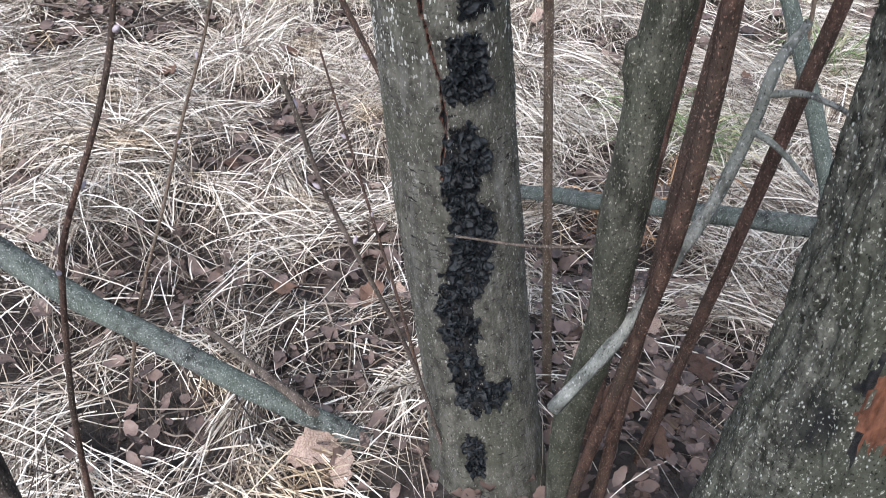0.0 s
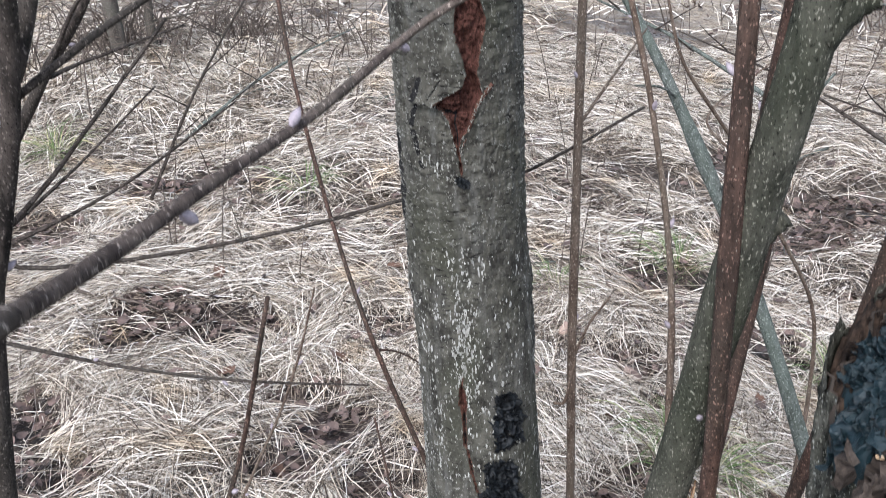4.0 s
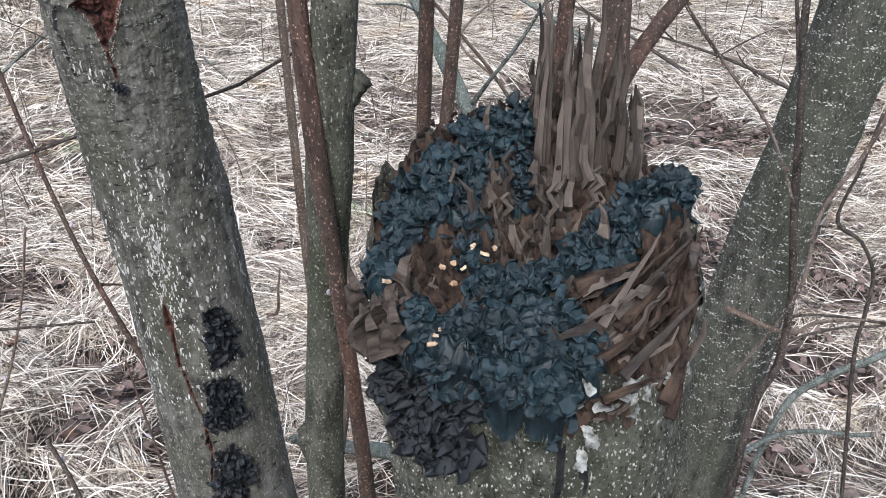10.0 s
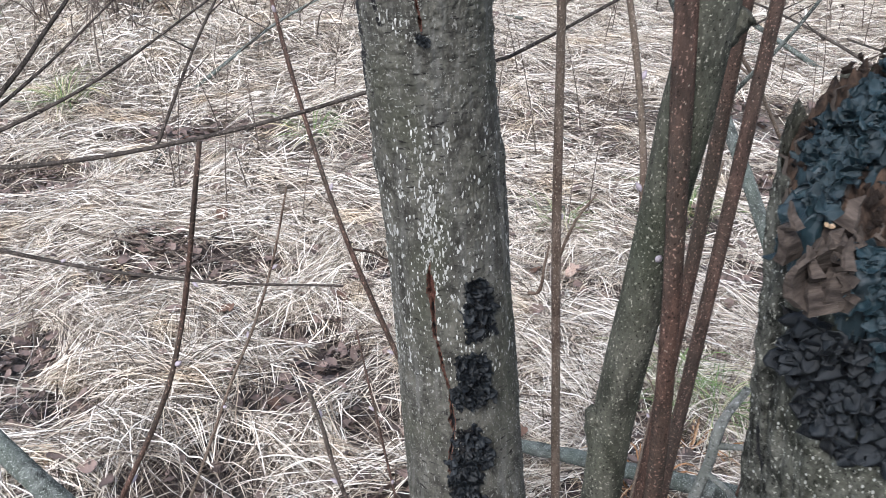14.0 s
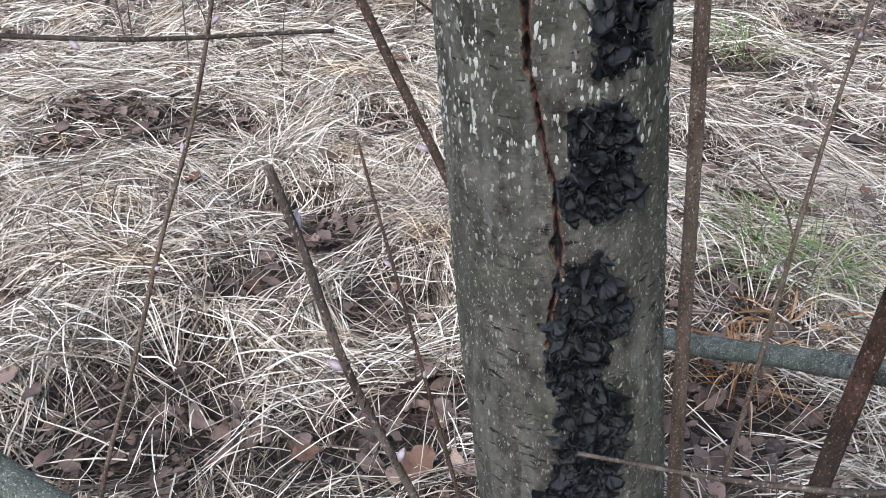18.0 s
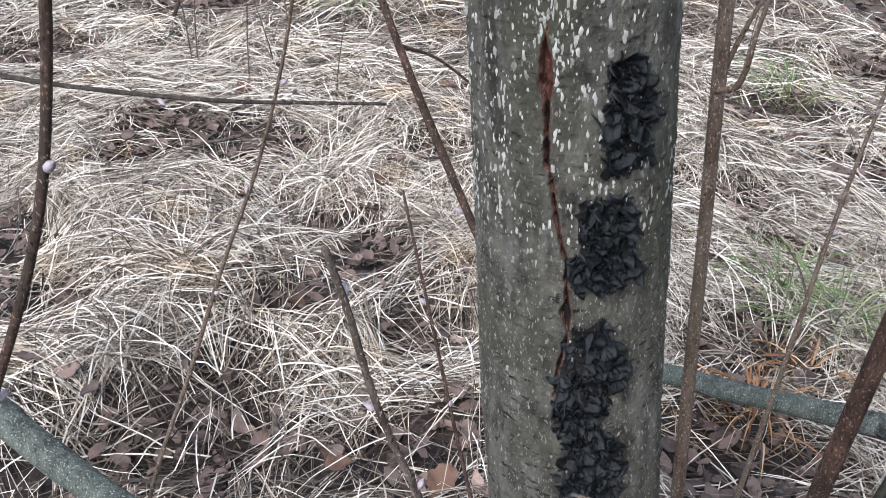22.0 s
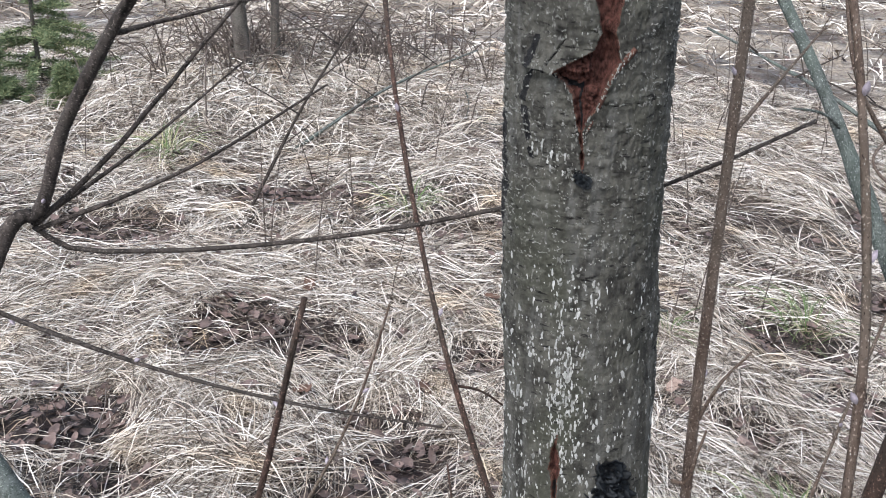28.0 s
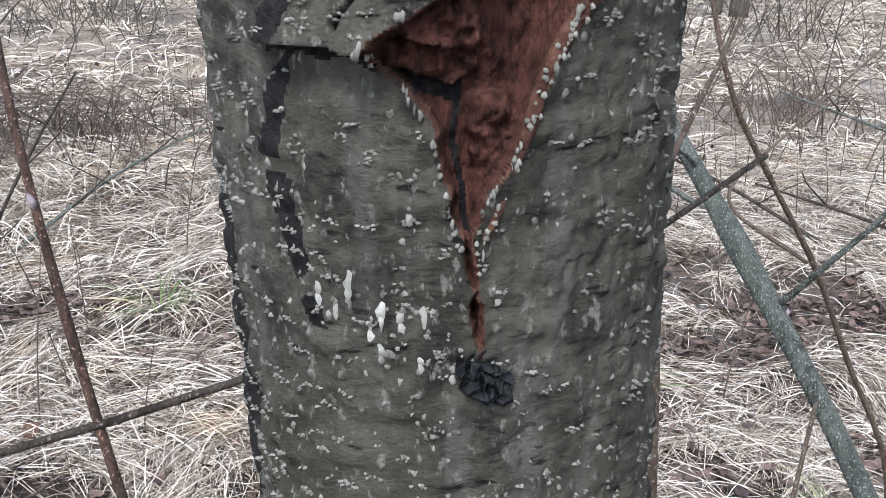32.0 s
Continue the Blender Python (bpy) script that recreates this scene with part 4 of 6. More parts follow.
for k in range(18):
    a = rnd.uniform(0.4, 2.6)
    q = rnd.uniform(0.72, 0.98)
    x, y = rim_at(a, q)
    part("splinter", SPL[k % 9], stump, m=pose(x, y, float(stump_top(x, y)) - 0.012, rnd.uniform(-50, 50), rnd.uniform(-50, 50), math.degrees(a)) @ Matrix.Diagonal((rnd.uniform(0.25, 0.5), 0.7, rnd.uniform(0.12, 0.30), 1)))
for k in range(16):
    a = rnd.uniform(-2.6, -0.2)
    q = rnd.uniform(0.55, 1.0)
    x, y = rim_at(a, q)
    part("splinter", SPL[k % 9], stump, m=pose(x, y, float(stump_top(x, y)) - 0.012, rnd.uniform(-35, 35), rnd.uniform(-35, 35), math.degrees(a)) @ Matrix.Diagonal((rnd.uniform(0.2, 0.45), 0.7, rnd.uniform(0.10, 0.26), 1)))
for k in range(5):
    s = k / 4
    part("splinter", SPL[k], stump, m=pose(0.335 + 0.07 * s, 0.290 + 0.045 * s, 1.392 + 0.02 * s, 72, 0, -60 + 8 * k) @ Matrix.Diagonal((0.6, 1.0, 0.5, 1)))


def chip_mesh(name, seed, mat):
    r = random.Random(seed)
    bm = bmesh.new()
    bmesh.ops.create_cube(bm, size=1.0)
    bmesh.ops.subdivide_edges(bm, edges=bm.edges[:], cuts=1)
    for v in bm.verts:
        v.co = Vector((v.co.x * (1 + r.uniform(-0.35, 0.35)), v.co.y * (1 + r.uniform(-0.35, 0.35)), v.co.z * (1 + r.uniform(-0.5, 0.5)))) + Vector((r.uniform(-0.1, 0.1), r.uniform(-0.1, 0.1), 0))
    me = bpy.data.meshes.new(name)
    bm.to_mesh(me)
    bm.free()
    me.materials.append(mat)
    return me


CHIPS = [chip_mesh("wood_chip", s, M_CHIP) for s in range(4)]
DARKCHIPS = [chip_mesh("wood_chip", s + 9, M_ROT) for s in range(5)]
for k, (x, y) in enumerate([(0.24, 0.331), (0.247, 0.333), (0.253, 0.329), (0.219, 0.332), (0.229, 0.29), (0.232, 0.293), (0.226, 0.285), (0.262, 0.345), (0.268, 0.34), (0.245, 0.320), (0.205, 0.325), (0.277, 0.35)]):
    part("wood_chip", CHIPS[k % 4], stump, "pale fresh wood chip" if k < 5 else "orange wood chip", m=pose(x, y, float(stump_top(x, y)) + 0.013, rnd.uniform(-30, 30), rnd.uniform(-30, 30), rnd.uniform(0, 180)) @ Matrix.Diagonal((rnd.uniform(0.002, 0.0055), rnd.uniform(0.0012, 0.0026), 0.0018, 1)))
for k in range(220):
    a, q = rnd.uniform(0, 6.28), math.sqrt(rnd.random())
    x, y = rim_at(a, 0.93 * q)
    part("wood_chip", DARKCHIPS[k % 5], stump, m=pose(x, y, float(stump_top(x, y)) + 0.008, rnd.uniform(-40, 40), rnd.uniform(-40, 40), rnd.uniform(0, 180)) @ Matrix.Diagonal((rnd.uniform(0.002, 0.007), rnd.uniform(0.0015, 0.003), rnd.uniform(0.0015, 0.004), 1)))
# peeling pale bark skin along the front rim
for k in range(8):
    a = radians(-12 + 8.5 * k + rnd.uniform(-2, 2))
    p = (*rim_at(a, 1.03), 1.352 + rnd.uniform(-0.012, 0.016))
    part("bark_flake", shard_mesh("bark_flake", rnd.uniform(0.006, 0.010), 0.002, rnd.uniform(0.006, 0.014), M_WHITE, 300 + k), stump, "pale peeling skin of bark", m=pose(*p, rnd.uniform(-30, 10), rnd.uniform(-60, 60), math.degrees(a)))


def stump_fungus(circles, size, seed, label, wide=1.2, fold=125.0, high=0.011):
    """A mound of folded jelly over the given circles, with some free lobes along its edge."""
    r = random.Random(seed)
    ob = thing("jelly_fungus", label, "fungus", group="fungus on the stump")
    cs = np.array(circles) * np.array([1, 1, wide])
    cs[:, 0] = np.where(cs[:, 0] < SX, SX - (SX - cs[:, 0]) * 0.87, cs[:, 0])
    out = np.hypot(cs[:, 0] - SX, cs[:, 1] - SY)
    most = stump_r(np.arctan2(cs[:, 0] - SX, SY - cs[:, 1]), 1.36) - 0.15 * cs[:, 2]
    pull = np.minimum(1, most / np.maximum(out, 1e-6))
    cs[:, 0], cs[:, 1] = SX + (cs[:, 0] - SX) * pull, SY + (cs[:, 1] - SY) * pull
    x0, y0 = (cs[:, :2] - cs[:, 2:]).min(0) - 0.008
    x1, y1 = (cs[:, :2] + cs[:, 2:]).max(0) + 0.008
    gx_, gy_ = np.meshgrid(np.arange(x0, x1, 0.0008), np.arange(y0, y1, 0.0008))
    d = np.min([np.hypot(gx_ - c[0], gy_ - c[1]) - c[2] for c in cs], 0) + 0.0035 * vnoise(gx_ * 130, gy_ * 130, seed) + 0.0015 * vnoise(gx_ * 330, gy_ * 330, seed)
    wx, wy = gx_ + 0.006 * vnoise(gx_ * 90, gy_ * 90, seed + 0.3), gy_ + 0.006 * vnoise(gx_ * 60 + 9, gy_ * 60, seed + 0.3)
    f1, f2 = vnoise(wx * fold, wy * fold, seed + 0.5), vnoise(wx * fold * 1.9 + 5, wy * fold * 1.9, seed + 3.5)
    ridge = np.exp(-(np.abs(f1) / 0.17) ** 1.5)
    ridge2 = np.exp(-(np.abs(f2) / 0.20) ** 1.5)
    dome = np.sqrt(np.clip(-d / 0.016, 0, 1))
    lift = dome * high * (0.75 + 0.35 * vnoise(gx_ * 42, gy_ * 42, seed + 7)) + np.clip(-d / 0.003, 0, 1) * (0.0060 * ridge * (0.75 + 0.4 * vnoise(gx_ * 150, gy_ * 150, seed + 9)) + 0.0018 * ridge2) + 0.002 - 0.014 * np.clip(d / 0.002 + 1, 0, 1)
    # crests lean over to one side
    lean = 0.0040 * ridge * np.clip(-d / 0.004, 0, 1)
    px, py = gx_ + lean * vnoise(gx_ * 50, gy_ * 50, seed + 11), gy_ - lean * (0.55 + 0.5 * vnoise(gx_ * 50, gy_ * 50, seed + 13))
    dx, dy = px - SX, py - SY
    dd = np.hypot(dx, dy)
    rim_ = stump_r(np.arctan2(dx, -dy), 1.36)
    over = np.clip(dd - rim_, 0, None)
    q = np.where(over > 0, (rim_ + 0.55 * over + 0.5 * np.clip(lift, 0, 1) * np.clip(over / 0.006, 0, 1)) / np.maximum(dd, 1e-6), 1.0)
    pz = stump_top(px, py) + lift - 1.0 * over
    keep = d < 0.001
    idx = -np.ones(d.shape, int)
    cell = keep[:-1, :-1] & keep[1:, :-1] & keep[:-1, 1:] & keep[1:, 1:]
    used = np.zeros(d.shape, bool)
    for a_, b_ in ((0, 0), (1, 0), (0, 1), (1, 1)):
        used[a_:d.shape[0] - 1 + a_, b_:d.shape[1] - 1 + b_] |= cell
    idx[used] = np.arange(used.sum())
    v = np.stack([SX + dx * q, SY + dy * q, pz], -1)[used]
    f = np.stack([idx[:-1, :-1][cell], idx[:-1, 1:][cell], idx[1:, 1:][cell], idx[1:, :-1][cell]], -1)
    part("folded_mass", mesh_of("folded_mass", v, f, M_FUNGUS), ob)
    # thin ruffled lobes crowded over the mound
    n_rows, n_cols = d.shape
    area = float((d < 0).sum()) * 0.0008 ** 2
    done, want = 0, int(area / (0.80 * size * size))
    while done < want:
        a, b = r.randrange(n_rows), r.randrange(n_cols)
        if d[a, b] > 0.0005:
            continue
        done += 1
        p = (SX + dx[a, b] * q[a, b], SY + dy[a, b] * q[a, b], pz[a, b] + 0.001)
        e = over[a, b] > 0.002
        tilt = Vector((r.uniform(-0.8, 0.8), r.uniform(-1.2, 0.25), 1.0)) if not e else Vector((dx[a, b] / dd[a, b] + r.uniform(-0.5, 0.5), dy[a, b] / dd[a, b] + r.uniform(-0.5, 0.5), r.uniform(0.1, 0.9)))
        part("lobe", LOBES[r.randrange(10)], ob, m=align(p, tilt, size * r.uniform(0.6, 1.25)) @ pose(0, 0, 0, 0, 0, r.uniform(0, 360)))
    return ob


stump_fungus([(0.186, 0.345, 0.014), (0.196, 0.362, 0.015), (0.214, 0.382, 0.019), (0.235, 0.388, 0.022), (0.258, 0.402, 0.023), (0.290, 0.428, 0.021), (0.316, 0.436, 0.016), (0.262, 0.378, 0.015), (0.305, 0.402, 0.012)], 0.0064, 31, "blue-black ruffled jelly fungus along the stump's torn rim", wide=1.0)
stump_fungus([(0.262, 0.318, 0.014), (0.285, 0.316, 0.014), (0.258, 0.296, 0.017), (0.280, 0.294, 0.022), (0.302, 0.292, 0.017), (0.266, 0.274, 0.020), (0.290, 0.272, 0.021), (0.312, 0.276, 0.015), (0.246, 0.268, 0.013), (0.275, 0.258, 0.012)], 0.0070, 32, "large blue-black jelly fungus mass on the stump's rotten top", wide=1.05)
stump_fungus([(0.304, 0.334, 0.011), (0.328, 0.346, 0.016), (0.354, 0.346, 0.017), (0.380, 0.364, 0.017), (0.400, 0.370, 0.014), (0.342, 0.326, 0.011)], 0.0064, 33, "blue-black jelly fungus beside the splinters", wide=1.05)
stump_fungus([(0.196, 0.300, 0.009), (0.214, 0.290, 0.011), (0.258, 0.350, 0.009)], 0.0048, 34, "small blue-black fungus clusters on crumbling wood", wide=1.0, fold=150.0, high=0.007)
stump_fungus([(0.182, 0.284, 0.013), (0.204, 0.268, 0.015), (0.190, 0.254, 0.014), (0.214, 0.246, 0.014), (0.234, 0.245, 0.010)], 0.0062, 35, "dark jelly fungus hanging over the stump's edge", wide=0.95)


# swollen black folds that hang over the bark below the rim
hang = thing("jelly_fungus", "swollen black fungus folds hanging down the stump's bark", "fungus", group="fungus on the stump")
rnd = random.Random(36)
for k in range(84):
    a = rnd.uniform(-1.25, -0.40)
    low = rnd.random() ** 1.4
    z = 1.362 - 0.070 * low * (0.6 + 0.4 * math.cos(3 * a + 2.0))
    r = float(stump_r(np.array(a), np.array(z))) + 0.004
    p = (SX + r * math.sin(a), SY - r * math.cos(a), z)
    out = Vector((math.sin(a) + rnd.uniform(-0.5, 0.5), -math.cos(a) + rnd.uniform(-0.4, 0.4), rnd.uniform(-0.5, 0.7)))
    part("lobe", LOBES_DRY[k % 8], hang, m=align(p, out, rnd.uniform(0.006, 0.010)) @ pose(0, 0, 0, 0, 0, rnd.uniform(0, 360)))


# torn slabs of wood along one side of the rim: bundles of fibres, dark gaps between them
FIBRE = [shard_mesh("splinter", 0.0075, 0.0045, 0.07, M_ROT if q % 3 else M_SPLINT, 800 + q) for q in range(9)]
for k, (x, y, z, L, w, ry, rz) in enumerate([(0.350, 0.286, 1.390, 1.0, 0.014, 68, 26), (0.368, 0.304, 1.408, 1.1, 0.012, 64, 34), (0.390, 0.320, 1.396, 0.8, 0.016, 70, 48), (0.344, 0.272, 1.368, 0.8, 0.012, 76, 22), (0.398, 0.345, 1.418, 0.7, 0.012, 50, 62), (0.336, 0.310, 1.410, 0.6, 0.005, 78, 15), (0.376, 0.284, 1.366, 0.8, 0.014, 58, 40)]):
    for q in range(9):
        part("splinter", FIBRE[(k + 2 * q) % 9], stump, m=pose(x + rnd.gauss(0, 0.4 * w), y + rnd.gauss(0, 0.4 * w), z + rnd.gauss(0, 0.55 * w), 0, 0, rz) @ pose(0, 0, 0, 0, ry + rnd.uniform(-9, 9), rnd.uniform(-12, 12)) @ pose(0, 0, -0.035 * L) @ pose(0, 0, 0, 0, 0, rnd.uniform(0, 180)) @ Matrix.Diagonal((rnd.uniform(0.5, 1.2), rnd.uniform(0.6, 1.3), L * rnd.uniform(0.55, 1.15), 1)))
# weathered grey blocks and standing fibres on the broken wood
BLOCKS = [shard_mesh("wood_block", 0.014, 0.007, 0.034, M_GREYWOOD, 830 + q) for q in range(4)]
for k in range(13):
    x, y = 0.186 + 0.030 * rnd.random(), 0.296 + 0.040 * rnd.random()
    part("wood_block", BLOCKS[k % 4], stump, "weathered grey block of wood", m=pose(x, y, float(stump_top(x, y)) - 0.006, rnd.uniform(-14, 14), rnd.uniform(-16, 16), rnd.uniform(-50, 50)) @ Matrix.Diagonal((rnd.uniform(0.7, 1.3), 1, rnd.uniform(0.7, 1.2), 1)))
for k in range(46):
    x, y = 0.300 + rnd.gauss(0, 0.022), 0.376 + rnd.gauss(0, 0.014)
    part("splinter", SPL[k % 9], stump, m=pose(x, y, float(stump_top(x, y)) - 0.014, rnd.uniform(-12, 12), rnd.uniform(-14, 14), rnd.uniform(-50, 50)) @ Matrix.Diagonal((rnd.uniform(0.4, 0.9), 1, rnd.uniform(0.22, 0.52), 1)))


def skin_mesh(name, w, h, curl, seed):
    """A curled, ragged flake of bark skin, standing off the stump at its top."""
    r = random.Random(seed)
    nu, nv = 10, 6
    top = []
    for i in range(nu + 1):
        e0, e1 = 0.22 * r.uniform(-1, 1), 0.22 * r.uniform(-1, 1)
        for j in range(nv + 1):
            u, q = i / nu - 0.5, j / nv
            top.append((w * (u + 0.05 * r.uniform(-1, 1)), -curl * q * q - 0.0012 * r.random() + 6 * u * u * 0.002, h * (-0.5 + e0 * (1 - q) + q * (1 + e1))))
    top = np.array(top)
    f = np.array([(i * (nv + 1) + j, (i + 1) * (nv + 1) + j, (i + 1) * (nv + 1) + j + 1, i * (nv + 1) + j + 1) for i in range(nu) for j in range(nv)])
    return mesh_of(name, np.concatenate([top, top + np.array([0, 0.0012, 0])]), np.concatenate([f, f[:, ::-1] + len(top)]), M_WHITE)


for k, (x, z, w, h, roll) in enumerate([(0.274, 1.366, 0.016, 0.009, 10), (0.287, 1.354, 0.020, 0.011, -25), (0.304, 1.362, 0.018, 0.008, -15), (0.320, 1.359, 0.022, 0.011, 20), (0.313, 1.336, 0.026, 0.009, 78), (0.309, 1.318, 0.020, 0.007, 100), (0.262, 1.360, 0.014, 0.007, 15), (0.334, 1.352, 0.014, 0.008, -50)]):
    a = math.asin(max(-0.9, min(0.9, (x - SX) / 0.105)))
    r = float(stump_r(np.array(a), np.array(z))) + 0.006
    part("bark_flake", skin_mesh("bark_flake", 0.72 * w, 0.62 * h, 0.004, 860 + k), stump, "pale peeling skin of bark", m=pose(SX + r * math.sin(a), SY - r * math.cos(a), z, 0, 0, math.degrees(a)) @ pose(0, 0, 0, 0, roll, 0))

BUD_S = bud_mesh("bud", 0.0020, 0.009, M_BROWN2)
# thin vines and dead twigs about the leaning trunk
for label, pts, r0, r1, mat in [
        ("dark knotty stem leaning in front of the dotted trunk", [(0.66, 0.74, -0.05), (0.70, 0.745, 0.50), (0.722, 0.745, 0.743), (0.732, 0.745, 0.91), (0.757, 0.745, 0.982), (0.755, 0.745, 1.089), (0.74, 0.745, 1.189), (0.715, 0.745, 1.369), (0.703, 0.745, 1.464), (0.69, 0.74, 1.75)], 0.0068, 0.0040, M_DARKTWIG),
        ("thin dark twig reaching out past the dotted trunk", [(1.60, 1.30, 0.57), (1.371, 1.3, 0.606), (1.246, 1.3, 0.639), (1.133, 1.3, 0.650), (1.02, 1.28, 0.63)], 0.0035, 0.0026, M_DARKTWIG),
        ("thin dark twig beside the dotted trunk", [(1.62, 1.32, 0.62), (1.372, 1.3, 0.601), (1.266, 1.3, 0.607), (1.145, 1.3, 0.585), (1.03, 1.28, 0.52)], 0.0032, 0.0026, M_DARKTWIG),
        ("crooked thin shoot past the dotted trunk", [(1.30, 1.15, -0.15), (1.252, 1.15, 0.256), (1.194, 1.15, 0.634), (1.193, 1.15, 0.741), (1.19, 1.15, 0.831), (1.149, 1.15, 0.908), (1.089, 1.15, 0.961), (1.111, 1.15, 1.059), (1.13, 1.15, 1.16)], 0.0046, 0.0028, M_DARKTWIG),
        ("lichen-grey dead branch behind the dotted trunk", [(1.55, 1.28, 0.66), (1.348, 1.25, 0.564), (1.24, 1.25, 0.526), (1.146, 1.25, 0.470), (1.102, 1.25, 0.340), (1.06, 1.25, 0.10)], 0.0085, 0.0075, M_LICHEN),
        ("slim grey stem standing in the wet grass", [(1.98, 2.6, -0.25), (1.914, 2.6, 0.454), (1.843, 2.6, 0.813), (1.771, 2.6, 1.127), (1.719, 2.6, 1.382), (1.658, 2.6, 1.604)], 0.0085, 0.0050, M_DARKTWIG),
        ("grey dead twig leaning on the alder", [(0.85, 0.76, 1.34), (0.818, 0.75, 1.277), (0.769, 0.74, 1.203), (0.746, 0.72, 1.103), (0.70, 0.76, 0.95)], 0.0032, 0.0022, M_TWIG),
        ("thin crooked twig crossing the leaning trunk", [(0.52, 0.72, 1.53), (0.555, 0.72, 1.472), (0.612, 0.72, 1.401), (0.658, 0.70, 1.339), (0.692, 0.68, 1.255)], 0.0022, 0.0014, M_TWIG),
        ("thin brown twig reaching out from the leaning trunk", [(0.963, 0.85, 0.956), (0.845, 0.80, 0.999), (0.762, 0.75, 1.025), (0.70, 0.80, 1.04)], 0.0020, 0.0036, M_BROWN2),
        ("grey dead branch lying past the leaning trunk", [(1.41, 1.30, 0.282), (1.069, 1.20, 0.406), (0.60, 0.86, 0.46)], 0.0045, 0.0075, M_LICHEN),
        ("thin dark bowed shoot rising from the grass", [(0.90, 1.92, 0.0), (0.89, 1.91, 0.35), (0.852, 1.90, 0.622), (0.713, 1.85, 0.865), (0.601, 1.80, 1.053), (0.497, 1.75, 1.19), (0.405, 1.70, 1.315), (0.364, 1.70, 1.438), (0.34, 1.70, 1.56)], 0.0062, 0.0028, M_BROWN2),
        ("thin bare twig of the bowed shoot", [(0.918, 2.20, 1.329), (0.70, 2.10, 1.195), (0.552, 2.0, 1.103), (0.60, 1.82, 1.05)], 0.0020, 0.0036, M_BROWN2)]:
    tw = thing("bare_twig", label, "twig", group="bare twigs round the alders")
    part("stem", tube("stem", pts, r0, r1, mat, n=44, sides=7, lump=0.12, seed=len(label), knots=0.5), tw)
    ln = smooth_line(pts, 60)
    for q in (14, 27, 41, 52):
        part("bud", BUD_S, tw, m=align(ln[q], ln[q] - ln[q - 1] + np.array([0.004 * (-1) ** q, -0.003, 0.002])))

# ================= the second living trunk =================
RP = [(0.64, 0.82, -0.15), (0.685, 0.84, 0.35), (0.724, 0.85, 0.80), (0.757, 0.85, 1.045), (0.803, 0.85, 1.213), (0.846, 0.85, 1.433), (0.93, 0.86, 1.75), (1.08, 0.87, 2.3)]
right = thing("leaning_alder", "leaning grey-green alder trunk dotted with pale lenticels", "tree")
part("trunk", tube("trunk", RP, 0.061, 0.047, M_RIGHT, n=90, sides=40, lump=0.03, seed=51), right)
rings = tube_arrays(RP, 0.061, 0.047, n=90, sides=40, lump=0.03, seed=51)[0][:3600].reshape(90, 40, 3)
flecks = []
rnd = random.Random(52)
for k in range(2300):
    # short slanting rows of pale dots across the bark
    i_, j_ = rnd.randrange(26, 88), rnd.uniform(0, 40)
    up_ = rings[i_ + 1].mean(0) - rings[i_].mean(0)
    up_ /= np.linalg.norm(up_)
    for q in range(rnd.choice((1, 1, 2, 3, 4))):
        jq = j_ + 0.55 * q + rnd.uniform(-0.1, 0.1)
        c0, c1, f_ = int(jq) % 40, (int(jq) + 1) % 40, jq % 1
        s_ = rnd.random() * 0.25 + 0.12 * q
        p = (rings[i_, c0] * (1 - f_) + rings[i_, c1] * f_) * (1 - s_) + (rings[i_ + 1, c0] * (1 - f_) + rings[i_ + 1, c1] * f_) * s_
        nrm = p - (rings[i_].mean(0) * (1 - s_) + rings[i_ + 1].mean(0) * s_)
        nrm -= up_ * float(nrm @ up_)
        nrm /= np.linalg.norm(nrm)
        if nrm[1] > 0.35:
            continue
        flecks.append(fleck(p + nrm * 0.0003, nrm, up_, rnd.uniform(0.0011, 0.0027), rnd.uniform(0.0007, 0.0015), k * 5 + q))
fv, ff = join(flecks)
tagged(part("lenticel_crust", mesh_of("lenticel_crust", fv, ff, M_LENT_PALE), right, "small pale dots across the bark"), kind="stuff")


# ================= saplings, shoots and branches =================
BUD = bud_mesh("bud", 0.0030, 0.013, M_BUD)


def sapling(name, label, pts, r0, r1, mat, seed, sides=10, twigs=(), buds=(), knots=0.35, category="sapling", group="saplings round the stump", n=40):
    ob = thing(name, label, category, group=group)
    stem = part("stem", tube("stem", pts, r0, r1, mat, n=n, sides=sides, lump=0.09, seed=seed, knots=knots), ob)
    for k, (tp, t0, t1) in enumerate(twigs):
        part("side_twig", tube("side_twig", tp, t0, t1, mat, n=16, sides=6, lump=0.08, seed=seed + k + 1), ob)
    ln = smooth_line(pts, 200)
    for s, a in buds or ((0.45, 1.0 + seed), (0.62, 4.0 + seed), (0.80, 2.2 + seed)):
        p = ln[int(s * 199)]
        d = ln[min(199, int(s * 199) + 1)] - ln[max(0, int(s * 199) - 1)]
        d /= np.linalg.norm(d)
        o = np.cross(d, [math.cos(a), math.sin(a), 0.2])
        o /= np.linalg.norm(o)
        rr_ = r0 + (r1 - r0) * s
        part("bud", BUD, ob, m=align(p + o * rr_ * 0.8, d * 0.8 + o * 0.6))
    return ob


